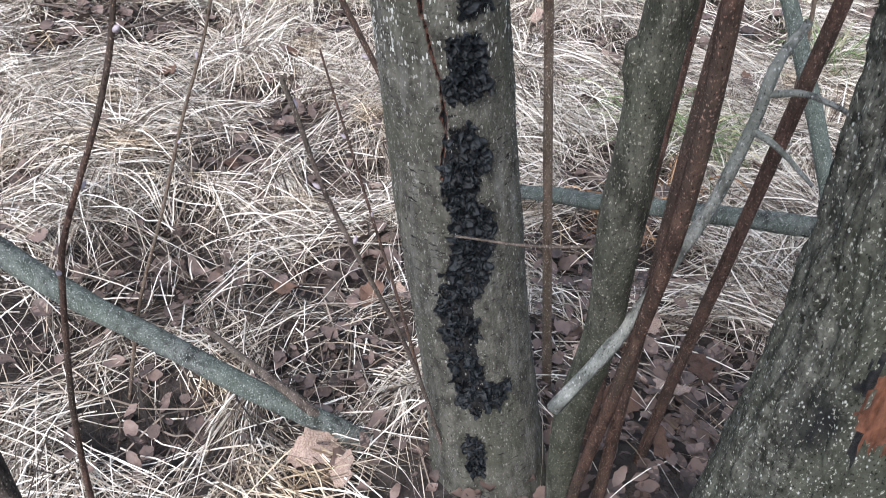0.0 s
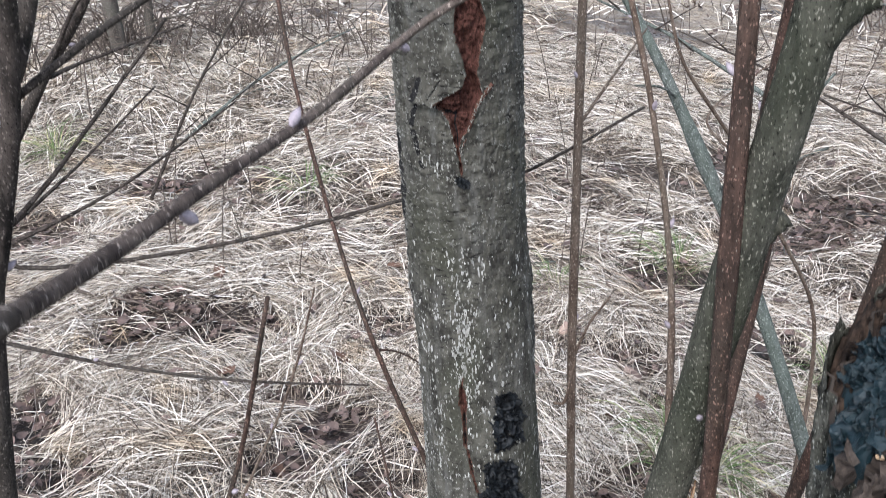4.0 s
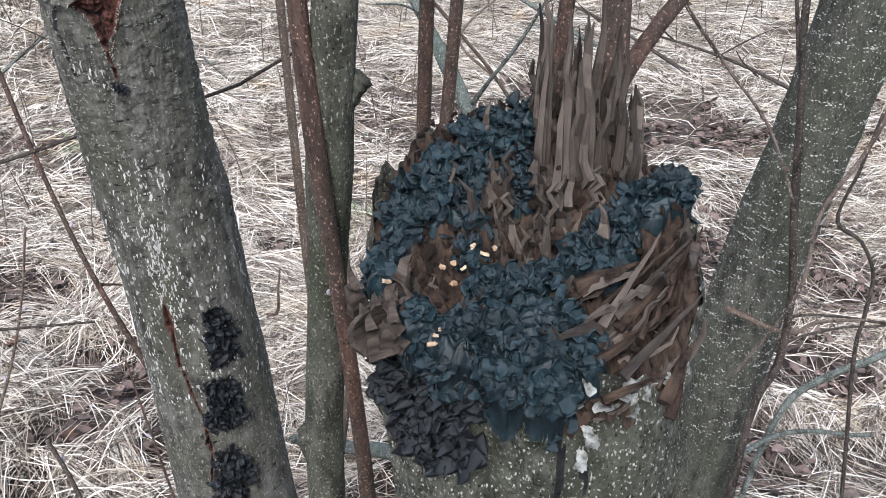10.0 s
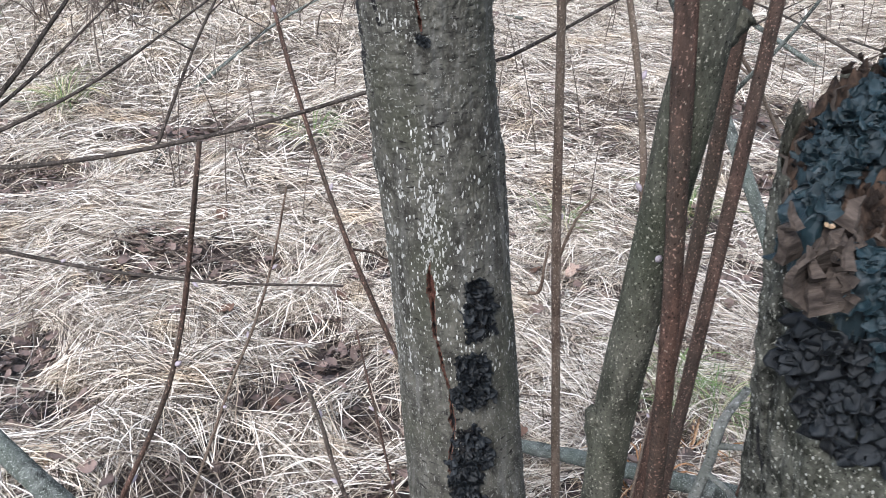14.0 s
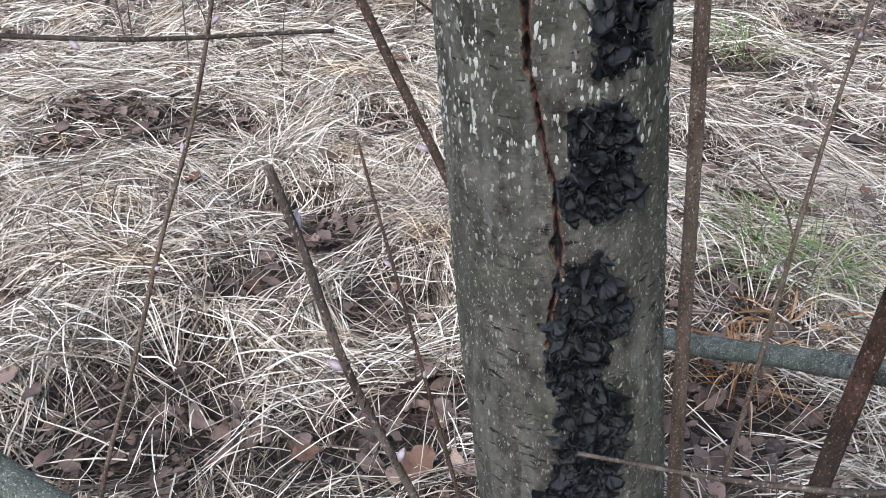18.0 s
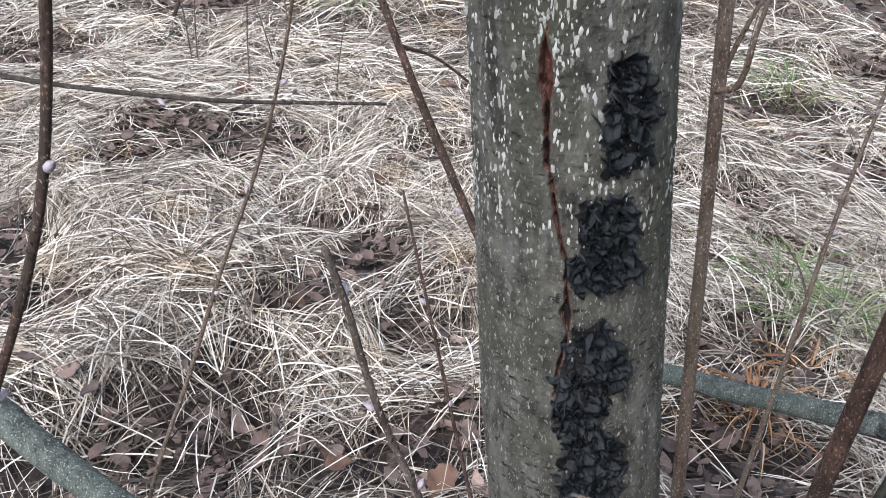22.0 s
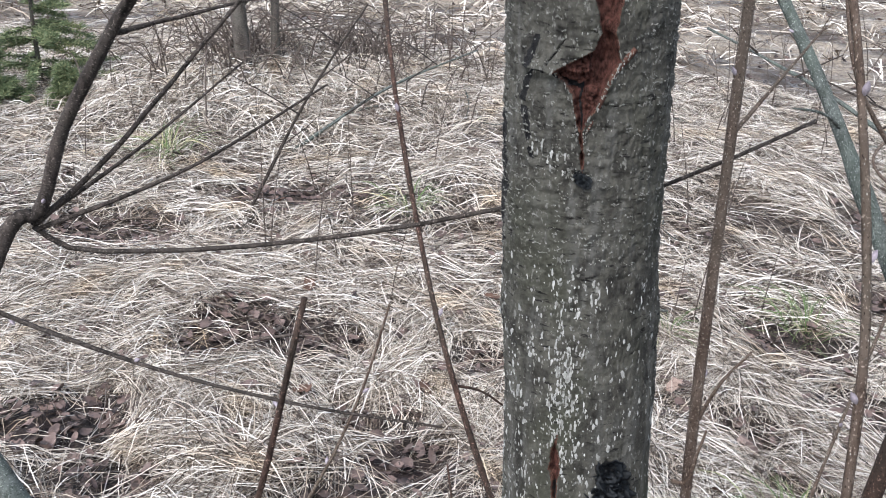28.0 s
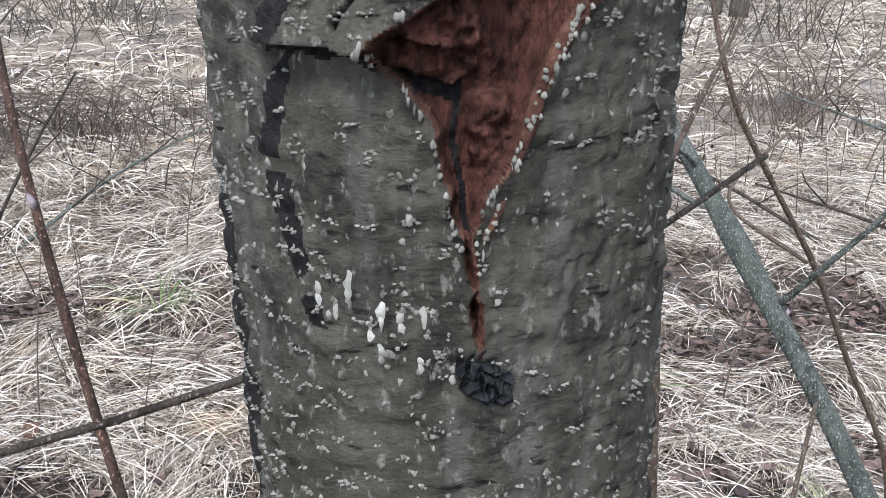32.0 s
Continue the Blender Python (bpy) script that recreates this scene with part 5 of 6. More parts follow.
sapling("alder_shoot", "slim straight grey-brown alder shoot beside the trunk", [(0.167, 1.07, -0.1), (0.152, 1.117, 0.42), (0.141, 1.174, 0.89), (0.138, 1.244, 1.36), (0.141, 1.326, 1.83), (0.146, 1.413, 2.3)], 0.0082, 0.0066, M_BROWN2, 61,
        twigs=[([(0.141, 1.18, 0.93), (0.165, 1.18, 1.0), (0.20, 1.19, 1.05)], 0.003, 0.0015), ([(0.139, 1.24, 1.33), (0.19, 1.30, 1.38), (0.26, 1.38, 1.45)], 0.0032, 0.0014)])
sapling("mossy_sapling", "greenish mossy sapling stem with cut stubs and a swollen knob", [(0.150, 0.76, -0.06), (0.135, 0.74, 0.238), (0.133, 0.70, 0.467), (0.147, 0.66, 0.676), (0.143, 0.62, 0.86), (0.150, 0.600, 1.05), (0.167, 0.581, 1.231), (0.188, 0.545, 1.473), (0.205, 0.520, 1.69), (0.210, 0.518, 1.958), (0.214, 0.531, 2.3)], 0.0235, 0.0165, M_GREEN, 62, sides=16, n=70, knots=0.25,
        twigs=[([(0.185, 0.55, 1.44), (0.200, 0.548, 1.462), (0.212, 0.546, 1.475)], 0.013, 0.010), ([(0.165, 0.585, 1.19), (0.180, 0.582, 1.205), (0.190, 0.580, 1.225)], 0.011, 0.007), ([(0.205, 0.52, 1.62), (0.222, 0.518, 1.642), (0.236, 0.516, 1.65)], 0.014, 0.011), ([(0.148, 0.605, 1.02), (0.138, 0.60, 1.05), (0.133, 0.597, 1.085)], 0.013, 0.010)])
sapling("red_brown_sapling", "dark red-brown speckled sapling pressed against the mossy stem", [(0.124, 0.756, -0.06), (0.149, 0.70, 0.318), (0.173, 0.644, 0.615), (0.192, 0.588, 0.912), (0.183, 0.543, 1.21), (0.167, 0.535, 1.507), (0.169, 0.59, 1.805), (0.195, 0.699, 2.102), (0.222, 0.808, 2.4)], 0.0085, 0.0072, M_BROWN, 63, buds=[(0.66, 1.0), (0.8, 4.0)])
sapling("thin_shoot", "thin crooked brown shoot with a broken tip", [(0.165, 0.66, 0.98), (0.189, 0.718, 1.08), (0.194, 0.746, 1.16), (0.191, 0.775, 1.28), (0.18, 0.807, 1.38), (0.159, 0.84, 1.5), (0.129, 0.875, 1.62)], 0.0046, 0.0032, M_BROWN2, 64, sides=8)
sapling("red_brown_sapling", "red-brown speckled alder sapling behind the stump", [(0.203, 0.937, -0.1), (0.244, 0.953, 0.417), (0.282, 0.961, 0.813), (0.308, 0.942, 1.21), (0.321, 0.896, 1.607), (0.324, 0.828, 2.003), (0.327, 0.759, 2.4)], 0.0110, 0.0085, M_BROWN, 65, buds=[(0.6, 0.5)])
sapling("red_brown_sapling", "slanting red-brown alder sapling behind the stump", [(0.18, 0.744, -0.06), (0.225, 0.785, 0.417), (0.270, 0.83, 0.813), (0.324, 0.89, 1.21), (0.377, 0.944, 1.607), (0.43, 0.991, 2.003), (0.482, 1.037, 2.4)], 0.0100, 0.0070, M_BROWN, 66, buds=[(0.7, 2.2)])
sapling("red_brown_sapling", "leaning red-brown speckled sapling close behind the splinters", [(0.297, 0.92, -0.06), (0.356, 0.902, 0.417), (0.405, 0.876, 0.813), (0.442, 0.841, 1.21), (0.468, 0.797, 1.607), (0.482, 0.744, 2.003), (0.495, 0.69, 2.4)], 0.0104, 0.0086, M_BROWN, 67, buds=[(0.55, 2.0), (0.8, 5.0)],
        twigs=[([(0.467, 0.80, 1.59), (0.50, 0.83, 1.66), (0.56, 0.88, 1.76), (0.62, 0.93, 1.9)], 0.004, 0.002)])
sapling("forked_sapling", "thick brown speckled sapling with a forked side branch", [(0.375, 0.505, -0.06), (0.385, 0.507, 0.6), (0.399, 0.508, 1.2), (0.407, 0.520, 1.43), (0.4155, 0.545, 1.62), (0.428, 0.585, 1.90), (0.45, 0.65, 2.4)], 0.0125, 0.0098, M_BROWN, 68, n=50, buds=[(0.74, 1.2)],
        twigs=[([(0.411, 0.535, 1.558), (0.43, 0.525, 1.592), (0.50, 0.50, 1.63), (0.603, 0.46, 1.672), (0.80, 0.40, 1.735)], 0.0065, 0.0035), ([(0.415, 0.555, 1.42), (0.46, 0.60, 1.46), (0.56, 0.66, 1.545), (0.66, 0.72, 1.63), (0.80, 0.78, 1.73)], 0.0095, 0.006),
               ([(0.4225, 0.57, 1.78), (0.39, 0.56, 1.83), (0.33, 0.54, 1.88), (0.26, 0.51, 1.95)], 0.0060, 0.0035)])
sapling("leaning_branch", "grey-green lichen-covered dead branch leaning behind the saplings", [(0.90, 1.03, -0.22), (0.83, 1.15, 0.02), (0.758, 1.268, 0.25), (0.694, 1.406, 0.5), (0.621, 1.576, 0.75), (0.53, 1.768, 1.0), (0.414, 1.952, 1.25), (0.268, 2.097, 1.5), (0.093, 2.194, 1.75)], 0.020, 0.011, M_LICHEN, 69, sides=12, n=60, category="branch", group="", knots=0.5,
        twigs=[([(0.53, 1.768, 1.0), (0.57, 1.72, 1.08), (0.63, 1.68, 1.18), (0.70, 1.66, 1.30)], 0.006, 0.003), ([(0.45, 1.90, 1.18), (0.40, 1.86, 1.22), (0.33, 1.80, 1.24)], 0.004, 0.002)])
sapling("slanting_shoot", "red-brown slanting shoot crossing behind the trunk", [(0.10, 0.90, 0.32), (0.053, 0.937, 0.48), (-0.085, 1.044, 0.76), (-0.212, 1.155, 1.04), (-0.303, 1.281, 1.32), (-0.36, 1.40, 1.56)], 0.0058, 0.0026, M_BROWN, 70, sides=8,
        twigs=[([(-0.19, 1.135, 0.98), (-0.15, 1.17, 0.95), (-0.09, 1.21, 0.88)], 0.0022, 0.0012)])
sapling("thin_shoot", "thin dark red shoot rising from the grass", [(-0.60, 0.70, -0.05), (-0.56, 0.70, 0.28), (-0.505, 0.68, 0.55), (-0.445, 0.68, 0.78), (-0.415, 0.68, 0.86), (-0.335, 0.68, 1.01), (-0.29, 0.68, 1.13), (-0.236, 0.67, 1.335)], 0.0046, 0.0026, M_BROWN, 71, sides=8, group="thin shoots in the grass")
sapling("thin_shoot", "thin grey-brown shoot with a pale node", [(-0.72, 1.17, -0.05), (-0.62, 1.18, 0.25), (-0.52, 1.19, 0.48), (-0.44, 1.2, 0.67), (-0.38, 1.2, 0.80), (-0.33, 1.2, 0.935), (-0.295, 1.2, 1.06)], 0.0040, 0.0018, M_BROWN2, 72, sides=8, group="thin shoots in the grass")
sapling("thin_shoot", "thin grey shoot with a knobbly tip leaning over the grass", [(-0.02, 0.87, 0.02), (-0.075, 0.84, 0.42), (-0.13, 0.79, 0.69), (-0.16, 0.78, 0.81), (-0.178, 0.77, 0.93), (-0.186, 0.766, 0.975)], 0.0034, 0.0028, M_TWIG, 73, sides=8, group="thin shoots in the grass")
sapling("thin_shoot", "thin reddish shoot beside the trunk's foot", [(-0.06, 1.02, -0.02), (-0.10, 1.08, 0.25), (-0.16, 1.18, 0.50), (-0.22, 1.30, 0.72)], 0.0038, 0.0018, M_BROWN, 75, sides=7, group="thin shoots in the grass")
sapling("thin_shoot", "thin brown shoot standing behind the shoots", [(0.30, 1.35, -0.05), (0.36, 1.42, 0.3), (0.42, 1.50, 0.6), (0.50, 1.58, 0.95)], 0.0052, 0.0026, M_BROWN2, 76, sides=7, group="thin shoots in the grass",
        twigs=[([(0.39, 1.46, 0.45), (0.36, 1.46, 0.52), (0.30, 1.45, 0.60)], 0.002, 0.001)])
sapling("budding_branch", "smooth grey-brown budding branch crossing close to the camera", [(-0.121, 0.02, 1.679), (-0.14, 0.07, 1.656), (-0.153, 0.16, 1.629), (-0.142, 0.26, 1.619), (-0.119, 0.37, 1.614), (-0.067, 0.5, 1.635), (0.007, 0.536, 1.677), (0.1, 0.58, 1.765), (0.17, 0.62, 1.86)], 0.0036, 0.0026, M_TWIG, 77, sides=10, n=50, category="branch", group="", knots=0.3, buds=[(0.33, 0.2), (0.47, 3.0), (0.60, 0.4), (0.72, 3.2), (0.84, 0.8)])
sapling("branching_shrub", "dark brown branching shrub fanning out over the grass", [(-1.30, 0.95, -0.1), (-1.05, 1.08, 0.65), (-0.90, 1.2, 1.086), (-0.851, 1.24, 1.139), (-0.80, 1.25, 1.264), (-0.71, 1.25, 1.40), (-0.62, 1.25, 1.52), (-0.50, 1.27, 1.75)], 0.014, 0.007, M_DARKTWIG, 78, sides=10, n=50, category="shrub", group="",
        twigs=[([(-0.866, 1.24, 1.11), (-0.775, 1.30, 1.199), (-0.675, 1.35, 1.317), (-0.55, 1.41, 1.47)], 0.0055, 0.0030), ([(-0.865, 1.24, 1.115), (-0.762, 1.40, 1.198), (-0.638, 1.55, 1.315)], 0.0040, 0.0018), ([(-0.857, 1.24, 1.106), (-0.661, 1.35, 1.183), (-0.472, 1.50, 1.298)], 0.0040, 0.0018),
               ([(-0.866, 1.24, 1.11), (-0.812, 1.25, 1.073), (-0.67, 1.243, 1.086), (-0.48, 1.229, 1.122), (-0.29, 1.216, 1.17), (-0.10, 1.206, 1.229), (0.05, 1.21, 1.26), (0.25, 1.30, 1.34)], 0.0046, 0.0026), ([(-0.701, 1.25, 1.408), (-0.665, 1.35, 1.415), (-0.55, 1.50, 1.44)], 0.0045, 0.002), ([(-0.70, 1.25, 1.41), (-0.58, 1.20, 1.56), (-0.36, 1.12, 1.68)], 0.004, 0.002)])
sapling("bare_twig", "bare thin brown twig reaching over the grass", [(-1.5, 1.25, 1.15), (-1.2, 1.218, 1.073), (-0.95, 1.189, 0.994), (-0.7, 1.161, 0.943), (-0.45, 1.134, 0.921), (-0.2, 1.109, 0.927)], 0.0055, 0.0018, M_DARKTWIG, 79, sides=7, category="branch", group="")
sapling("near_shrub", "brown shrub stems close beside the camera", [(-0.56, 0.52, 0.0), (-0.50, 0.55, 1.0), (-0.455, 0.55, 1.33), (-0.419, 0.55, 1.458), (-0.379, 0.55, 1.586), (-0.352, 0.52, 1.70), (-0.349, 0.5, 1.82)], 0.012, 0.006, M_DARKTWIG, 80, sides=9, category="shrub", group="",
        twigs=[([(-0.379, 0.55, 1.586), (-0.362, 0.58, 1.66), (-0.352, 0.60, 1.732), (-0.34, 0.62, 1.85)], 0.008, 0.005), ([(-0.384, 0.55, 1.57), (-0.30, 0.62, 1.63), (-0.16, 0.72, 1.71), (-0.02, 0.80, 1.79)], 0.0035, 0.0015)])

# fallen and leaning wood
log = thing("fallen_branch", "grey-green fallen branch slanting from the trunk's foot", "branch")
part("stem", tube("stem", [(-1.10, 1.30, 0.62), (-0.90, 1.19, 0.50), (-0.721, 1.12, 0.37), (-0.583, 1.08, 0.286), (-0.387, 1.02, 0.187), (-0.237, 0.98, 0.111), (-0.086, 0.94, 0.02), (0.02, 0.92, -0.05)], 0.023, 0.020, M_LICHEN, n=60, sides=16, lump=0.06, seed=81, knots=0.2), log)
part("side_twig", tube("side_twig", [(-0.26, 0.985, 0.125), (-0.32, 1.00, 0.20), (-0.40, 1.03, 0.27), (-0.46, 1.05, 0.33)], 0.012, 0.004, M_TWIG, n=16, sides=8, seed=82, lump=0.2), log)
log = thing("fallen_branch", "dark grey fallen branch resting behind the saplings", "branch")
part("stem", tube("stem", [(-0.05, 1.95, -0.05), (0.15, 1.76, 0.05), (0.283, 1.64, 0.113), (0.517, 1.417, 0.23), (0.75, 1.193, 0.346)], 0.017, 0.022, M_LICHEN, n=40, sides=12, lump=0.1, seed=83, knots=0.4), log)
for k, (label, x0, y0, z0, x1, y1, z1, r0) in enumerate([("long grey fallen branch lying over the far grass", 0.85, 7.6, 0.52, 2.5, 6.2, 0.10, 0.022), ("grey fallen branch propped on the far grass", 1.9, 4.6, 0.42, 3.4, 4.2, -0.05, 0.014), ("bowed grey branch resting on the wet ground", 3.0, 6.6, 0.55, 4.6, 5.6, -0.10, 0.018),
                                                         ("thin fallen branch in the far straw", 1.5, 6.4, 0.40, 2.9, 5.4, 0.0, 0.014), ("dead branch lying across the far tussocks", -1.9, 5.2, 0.30, -0.8, 5.9, 0.55, 0.012), ("dead stick slanting out of the bank", -1.72, 4.1, 0.36, -1.05, 4.0, 1.08, 0.010)]):
    log = thing("fallen_branch", label, "branch", group="fallen branches")
    zg = min(float(ground_z(x1, y1)) if z1 < z0 else float(ground_z(x0, y0)), 9)
    lo, hi = ((x1, y1, zg), (x0, y0, z0)) if z1 < z0 else ((x0, y0, zg), (x1, y1, z1))
    mid = tuple(0.5 * (a_ + b_) for a_, b_ in zip(lo, hi))
    part("stem", tube("stem", [lo, (mid[0], mid[1] + 0.05, mid[2] + 0.07), hi], r0, 0.4 * r0, M_LICHEN if k % 2 == 0 else M_DARKTWIG, n=30, sides=8, lump=0.12, seed=880 + k, knots=0.5), log)
    for q in range(4):
        b_ = 0.3 + 0.16 * q
        c_ = [lo[i_] + (hi[i_] - lo[i_]) * b_ for i_ in range(3)]
        c_[2] += 0.05
        part("side_twig", tube("side_twig", [c_, (c_[0] + 0.15 * (-1) ** q, c_[1] - 0.08, c_[2] + 0.12), (c_[0] + 0.26 * (-1) ** q, c_[1] - 0.2, c_[2] + 0.22)], 0.4 * r0, 0.15 * r0, M_DARKTWIG, n=10, sides=5, seed=890 + 5 * k + q), log)
log = thing("dead_twig", "pale grey dead twig leaning across the saplings", "twig")
part("stem", tube("stem", [(0.094, 0.62, 0.601), (0.164, 0.63, 0.716), (0.222, 0.64, 0.839), (0.249, 0.65, 0.898), (0.266, 0.65, 0.975), (0.273, 0.65, 1.027), (0.30, 0.67, 1.06)], 0.0085, 0.0045, M_PALETWIG, n=30, sides=9, lump=0.15, seed=84, knots=0.5), log)
part("side_twig", tube("side_twig", [(0.262, 0.65, 0.965), (0.286, 0.63, 0.953), (0.311, 0.60, 0.932)], 0.004, 0.002, M_PALETWIG, n=10, sides=7, seed=85), log)
part("side_twig", tube("side_twig", [(0.268, 0.65, 1.0), (0.30, 0.63, 1.01), (0.34, 0.60, 1.0)], 0.004, 0.002, M_PALETWIG, n=10, sides=7, seed=86), log)
log = thing("dead_twig", "thin pale dry twig in front of the trunk", "twig", tube("dead_twig", [(-0.013, 0.78, 0.739), (0.071, 0.76, 0.736), (0.142, 0.72, 0.765), (0.17, 0.70, 0.79)], 0.0016, 0.0026, M_TWIG, n=18, sides=6, seed=87))

# ================= dry grass =================
def blades(n, x, y, L, w, arch, heading, segs, seed, rise=0.0, sink=0.01):
    """Vertex and face arrays of bent flat blades. heading: direction in which each one falls."""
    g = np.random.default_rng(seed)
    s = np.linspace(0, 1, segs + 1)[None]
    bend = (g.normal(0, 0.16, n) + (g.random(n) < 0.15) * g.normal(0, 0.7, n))[:, None]
    hd = heading[:, None] + bend * s
    step = (L / segs)[:, None]
    dx = np.cumsum(np.concatenate([np.zeros((n, 1)), np.cos(hd[:, 1:]) * step], 1), 1)
    dy = np.cumsum(np.concatenate([np.zeros((n, 1)), np.sin(hd[:, 1:]) * step], 1), 1)
    px, py = x[:, None] + dx, y[:, None] + dy
    skew = g.uniform(0.55, 1.1, n)[:, None]
    h = arch[:, None] * np.sin(np.pi * s ** skew * 0.93) * 1.15 + g.uniform(0.002, 0.055, n)[:, None] + g.normal(0, 0.016, n)[:, None] * (s - 0.5)
    if rise:
        h = h + rise * L[:, None] * s
    pz = ground_z(px, py) + h - sink * (1 - s)
    sx, sy = -np.sin(hd), np.cos(hd)
    roll = g.uniform(-1.2, 1.2, n)[:, None]
    ww = (w[:, None] * 0.5) * np.clip(1.15 - s ** 2.2, 0.12, 1)
    ox, oy, oz = sx * ww * np.cos(roll), sy * ww * np.cos(roll), ww * np.sin(roll)
    a = np.stack([px - ox, py - oy, pz - oz], -1)
    b = np.stack([px + ox, py + oy, pz + oz], -1)
    v = np.stack([a, b], 2).reshape(-1, 3)
    k = (segs + 1) * 2
    base = (np.arange(n) * k)[:, None] + np.arange(segs)[None] * 2
    f = np.stack([base, base + 1, base + 3, base + 2], -1).reshape(-1, 4)
    return v, f


def open_ground(x, y):
    """Where the mat of grass is open and the wet soil shows: high values."""
    far = np.clip((np.asarray(y, float) - 3.5) / 2.5, 0, 1)
    return 0.9 * np.clip(wet(x, y), -0.6, 0.6) + 0.22 + (0.28 + 0.40 * far) * vnoise(x * 5.3, y * 5.3, 2.0) + 0.16 * vnoise(x * 13, y * 13, 4.0)


def grass_field(name, label, y0, y1, tufts, per, length, width, arch, segs, seed, mat=None, bare=0.25, spread=0.07, upright=0.0, gap=0.30):
    g = np.random.default_rng(seed)
    ty = np.sqrt(g.uniform(y0 ** 2, y1 ** 2, tufts * 3))
    tx = g.uniform(-1, 1, tufts * 3) * (0.72 * ty + 0.65)
    cover = vnoise(tx * 2.3 + 7, ty * 2.3, 3.0) + 0.5 * vnoise(tx * 6, ty * 6, 1.0)
    keep = (cover > -bare) & (np.hypot((tx - 0.08) / 1.35, ty - 0.85) > 0.31)
    tx, ty = tx[keep][:tufts], ty[keep][:tufts]
    n = len(tx) * per
    cx_, cy_ = np.repeat(tx, per), np.repeat(ty, per)
    flow = 3.0 * vnoise(cx_ * 2.1 + 4, cy_ * 2.1, 6.0) - 1.5
    a = g.uniform(-np.pi, np.pi, n)
    own = g.random(n) < 0.33
    sheaf = np.repeat(g.normal(0, 1.0, len(tx)), per)
    heading = np.where(own, a, flow + sheaf + g.normal(0, 0.24, n))
    r = np.abs(g.normal(0, spread, n))
    x, y = cx_ + r * np.cos(a), cy_ + r * np.sin(a)
    size = np.repeat(g.uniform(0.7, 1.25, len(tx)), per)
    L = length * size * g.uniform(0.45, 1.25, n)
    w = width * g.uniform(0.6, 1.3, n)
    ar = arch * size * np.abs(g.normal(0.55, 0.5, n))
    bare_most = np.max([open_ground(x + q * L * np.cos(heading), y + q * L * np.sin(heading)) for q in (0.1, 0.4, 0.7, 1.0)], 0)
    keep = (bare_most < gap + 0.22) | (g.random(n) < 0.07)
    x, y, L, w, ar, heading = (q[keep] for q in (x, y, L, w, ar, heading))
    v, f = blades(len(x), x, y, L, w, ar, heading, segs, seed + 1, rise=upright)
    return thing(name, label, "grass", mesh_of(name, v, f, mat or M_STRAW, smooth=False), kind="stuff")


grass_field("dry_grass", "matted pale dry grass lying over wet ground", 0.75, 3.3, 1150, 90, 0.27, 0.0027, 0.018, 4, 101, bare=0.75, spread=0.075, gap=0.10)
grass_field("dry_grass", "pale dry grass tussocks farther back", 3.1, 8.5, 2500, 52, 0.31, 0.0038, 0.028, 3, 111, bare=0.7, gap=0.16, spread=0.11)
# dark under-layer that paints in the shade of gaps in the straw
grass_field("shaded_under_grass", "brown grass pressed on the soil, darkened for the shade under the straw", 0.7, 8.5, 900, 60, 0.20, 0.0036, 0.006, 3, 141, mat=M_THATCH, bare=0.9, spread=0.20, gap=0.75)
grass_field("dry_grass", "distant pale dry grass", 8.0, 34.0, 2600, 17, 0.50, 0.014, 0.10, 3, 121, bare=0.35, spread=0.35)
grass_field("loose_grass_stalks", "long loose straw stalks lying crosswise", 0.8, 4.2, 420, 9, 0.42, 0.0021, 0.035, 6, 131, bare=0.7, spread=0.16, gap=0.5)


def tuft(name, label, x, y, n, L, arch, mat, seed, spread=0.05, width=0.0032, up=0.25):
    g = np.random.default_rng(seed)
    a = g.uniform(-np.pi, np.pi, n)
    r = np.abs(g.normal(0, spread, n))
    v, f = blades(n, x + r * np.cos(a), y + r * np.sin(a), L * g.uniform(0.5, 1.2, n), width * g.uniform(0.7, 1.3, n), arch * g.uniform(0.4, 1.4, n), a + g.normal(0, 0.4, n), 7, seed, rise=up)
    return thing(name, label, "grass", mesh_of(name, v, f, mat, smooth=False), group="grass tussocks", kind="stuff")


for k, (x, y, n, L) in enumerate([(0.72, 2.10, 90, 0.22), (0.62, 2.25, 70, 0.2), (1.35, 2.7, 60, 0.24), (0.95, 3.6, 60, 0.26), (-0.9, 4.2, 50, 0.24), (0.35, 3.3, 40, 0.2), (-2.5, 4.8, 90, 0.3)]):
    tuft("green_grass_tuft", "tuft of green and yellowing grass among the straw", x, y, n, L, 0.06, M_GREENGRASS, 200 + k)
for k, (x, y, n, L) in enumerate([(-0.15, 1.75, 130, 0.3), (-0.72, 1.72, 120, 0.3), (-0.95, 2.1, 150, 0.3), (0.55, 2.0, 110, 0.28), (1.15, 2.2, 120, 0.3), (-1.3, 1.7, 120, 0.3), (0.25, 2.5, 140, 0.3), (-0.7, 2.7, 150, 0.32)]):
    tuft("straw_tussock", "bent pale straw tussock hanging over its edge", x, y, n, L, 0.055, M_STRAW, 220 + k, spread=0.12, width=0.0026, up=0.0)

tuft("dry_fern", "small tuft of rusty orange dead fern in the straw", 0.45, 1.75, 60, 0.13, 0.05, M_RUST, 260, spread=0.04, width=0.0045, up=0.1)
tuft("dry_fern", "rusty orange dead fern flattened in the straw", 0.62, 1.95, 40, 0.13, 0.03, M_RUST, 261, spread=0.05, width=0.0045, up=0.0)


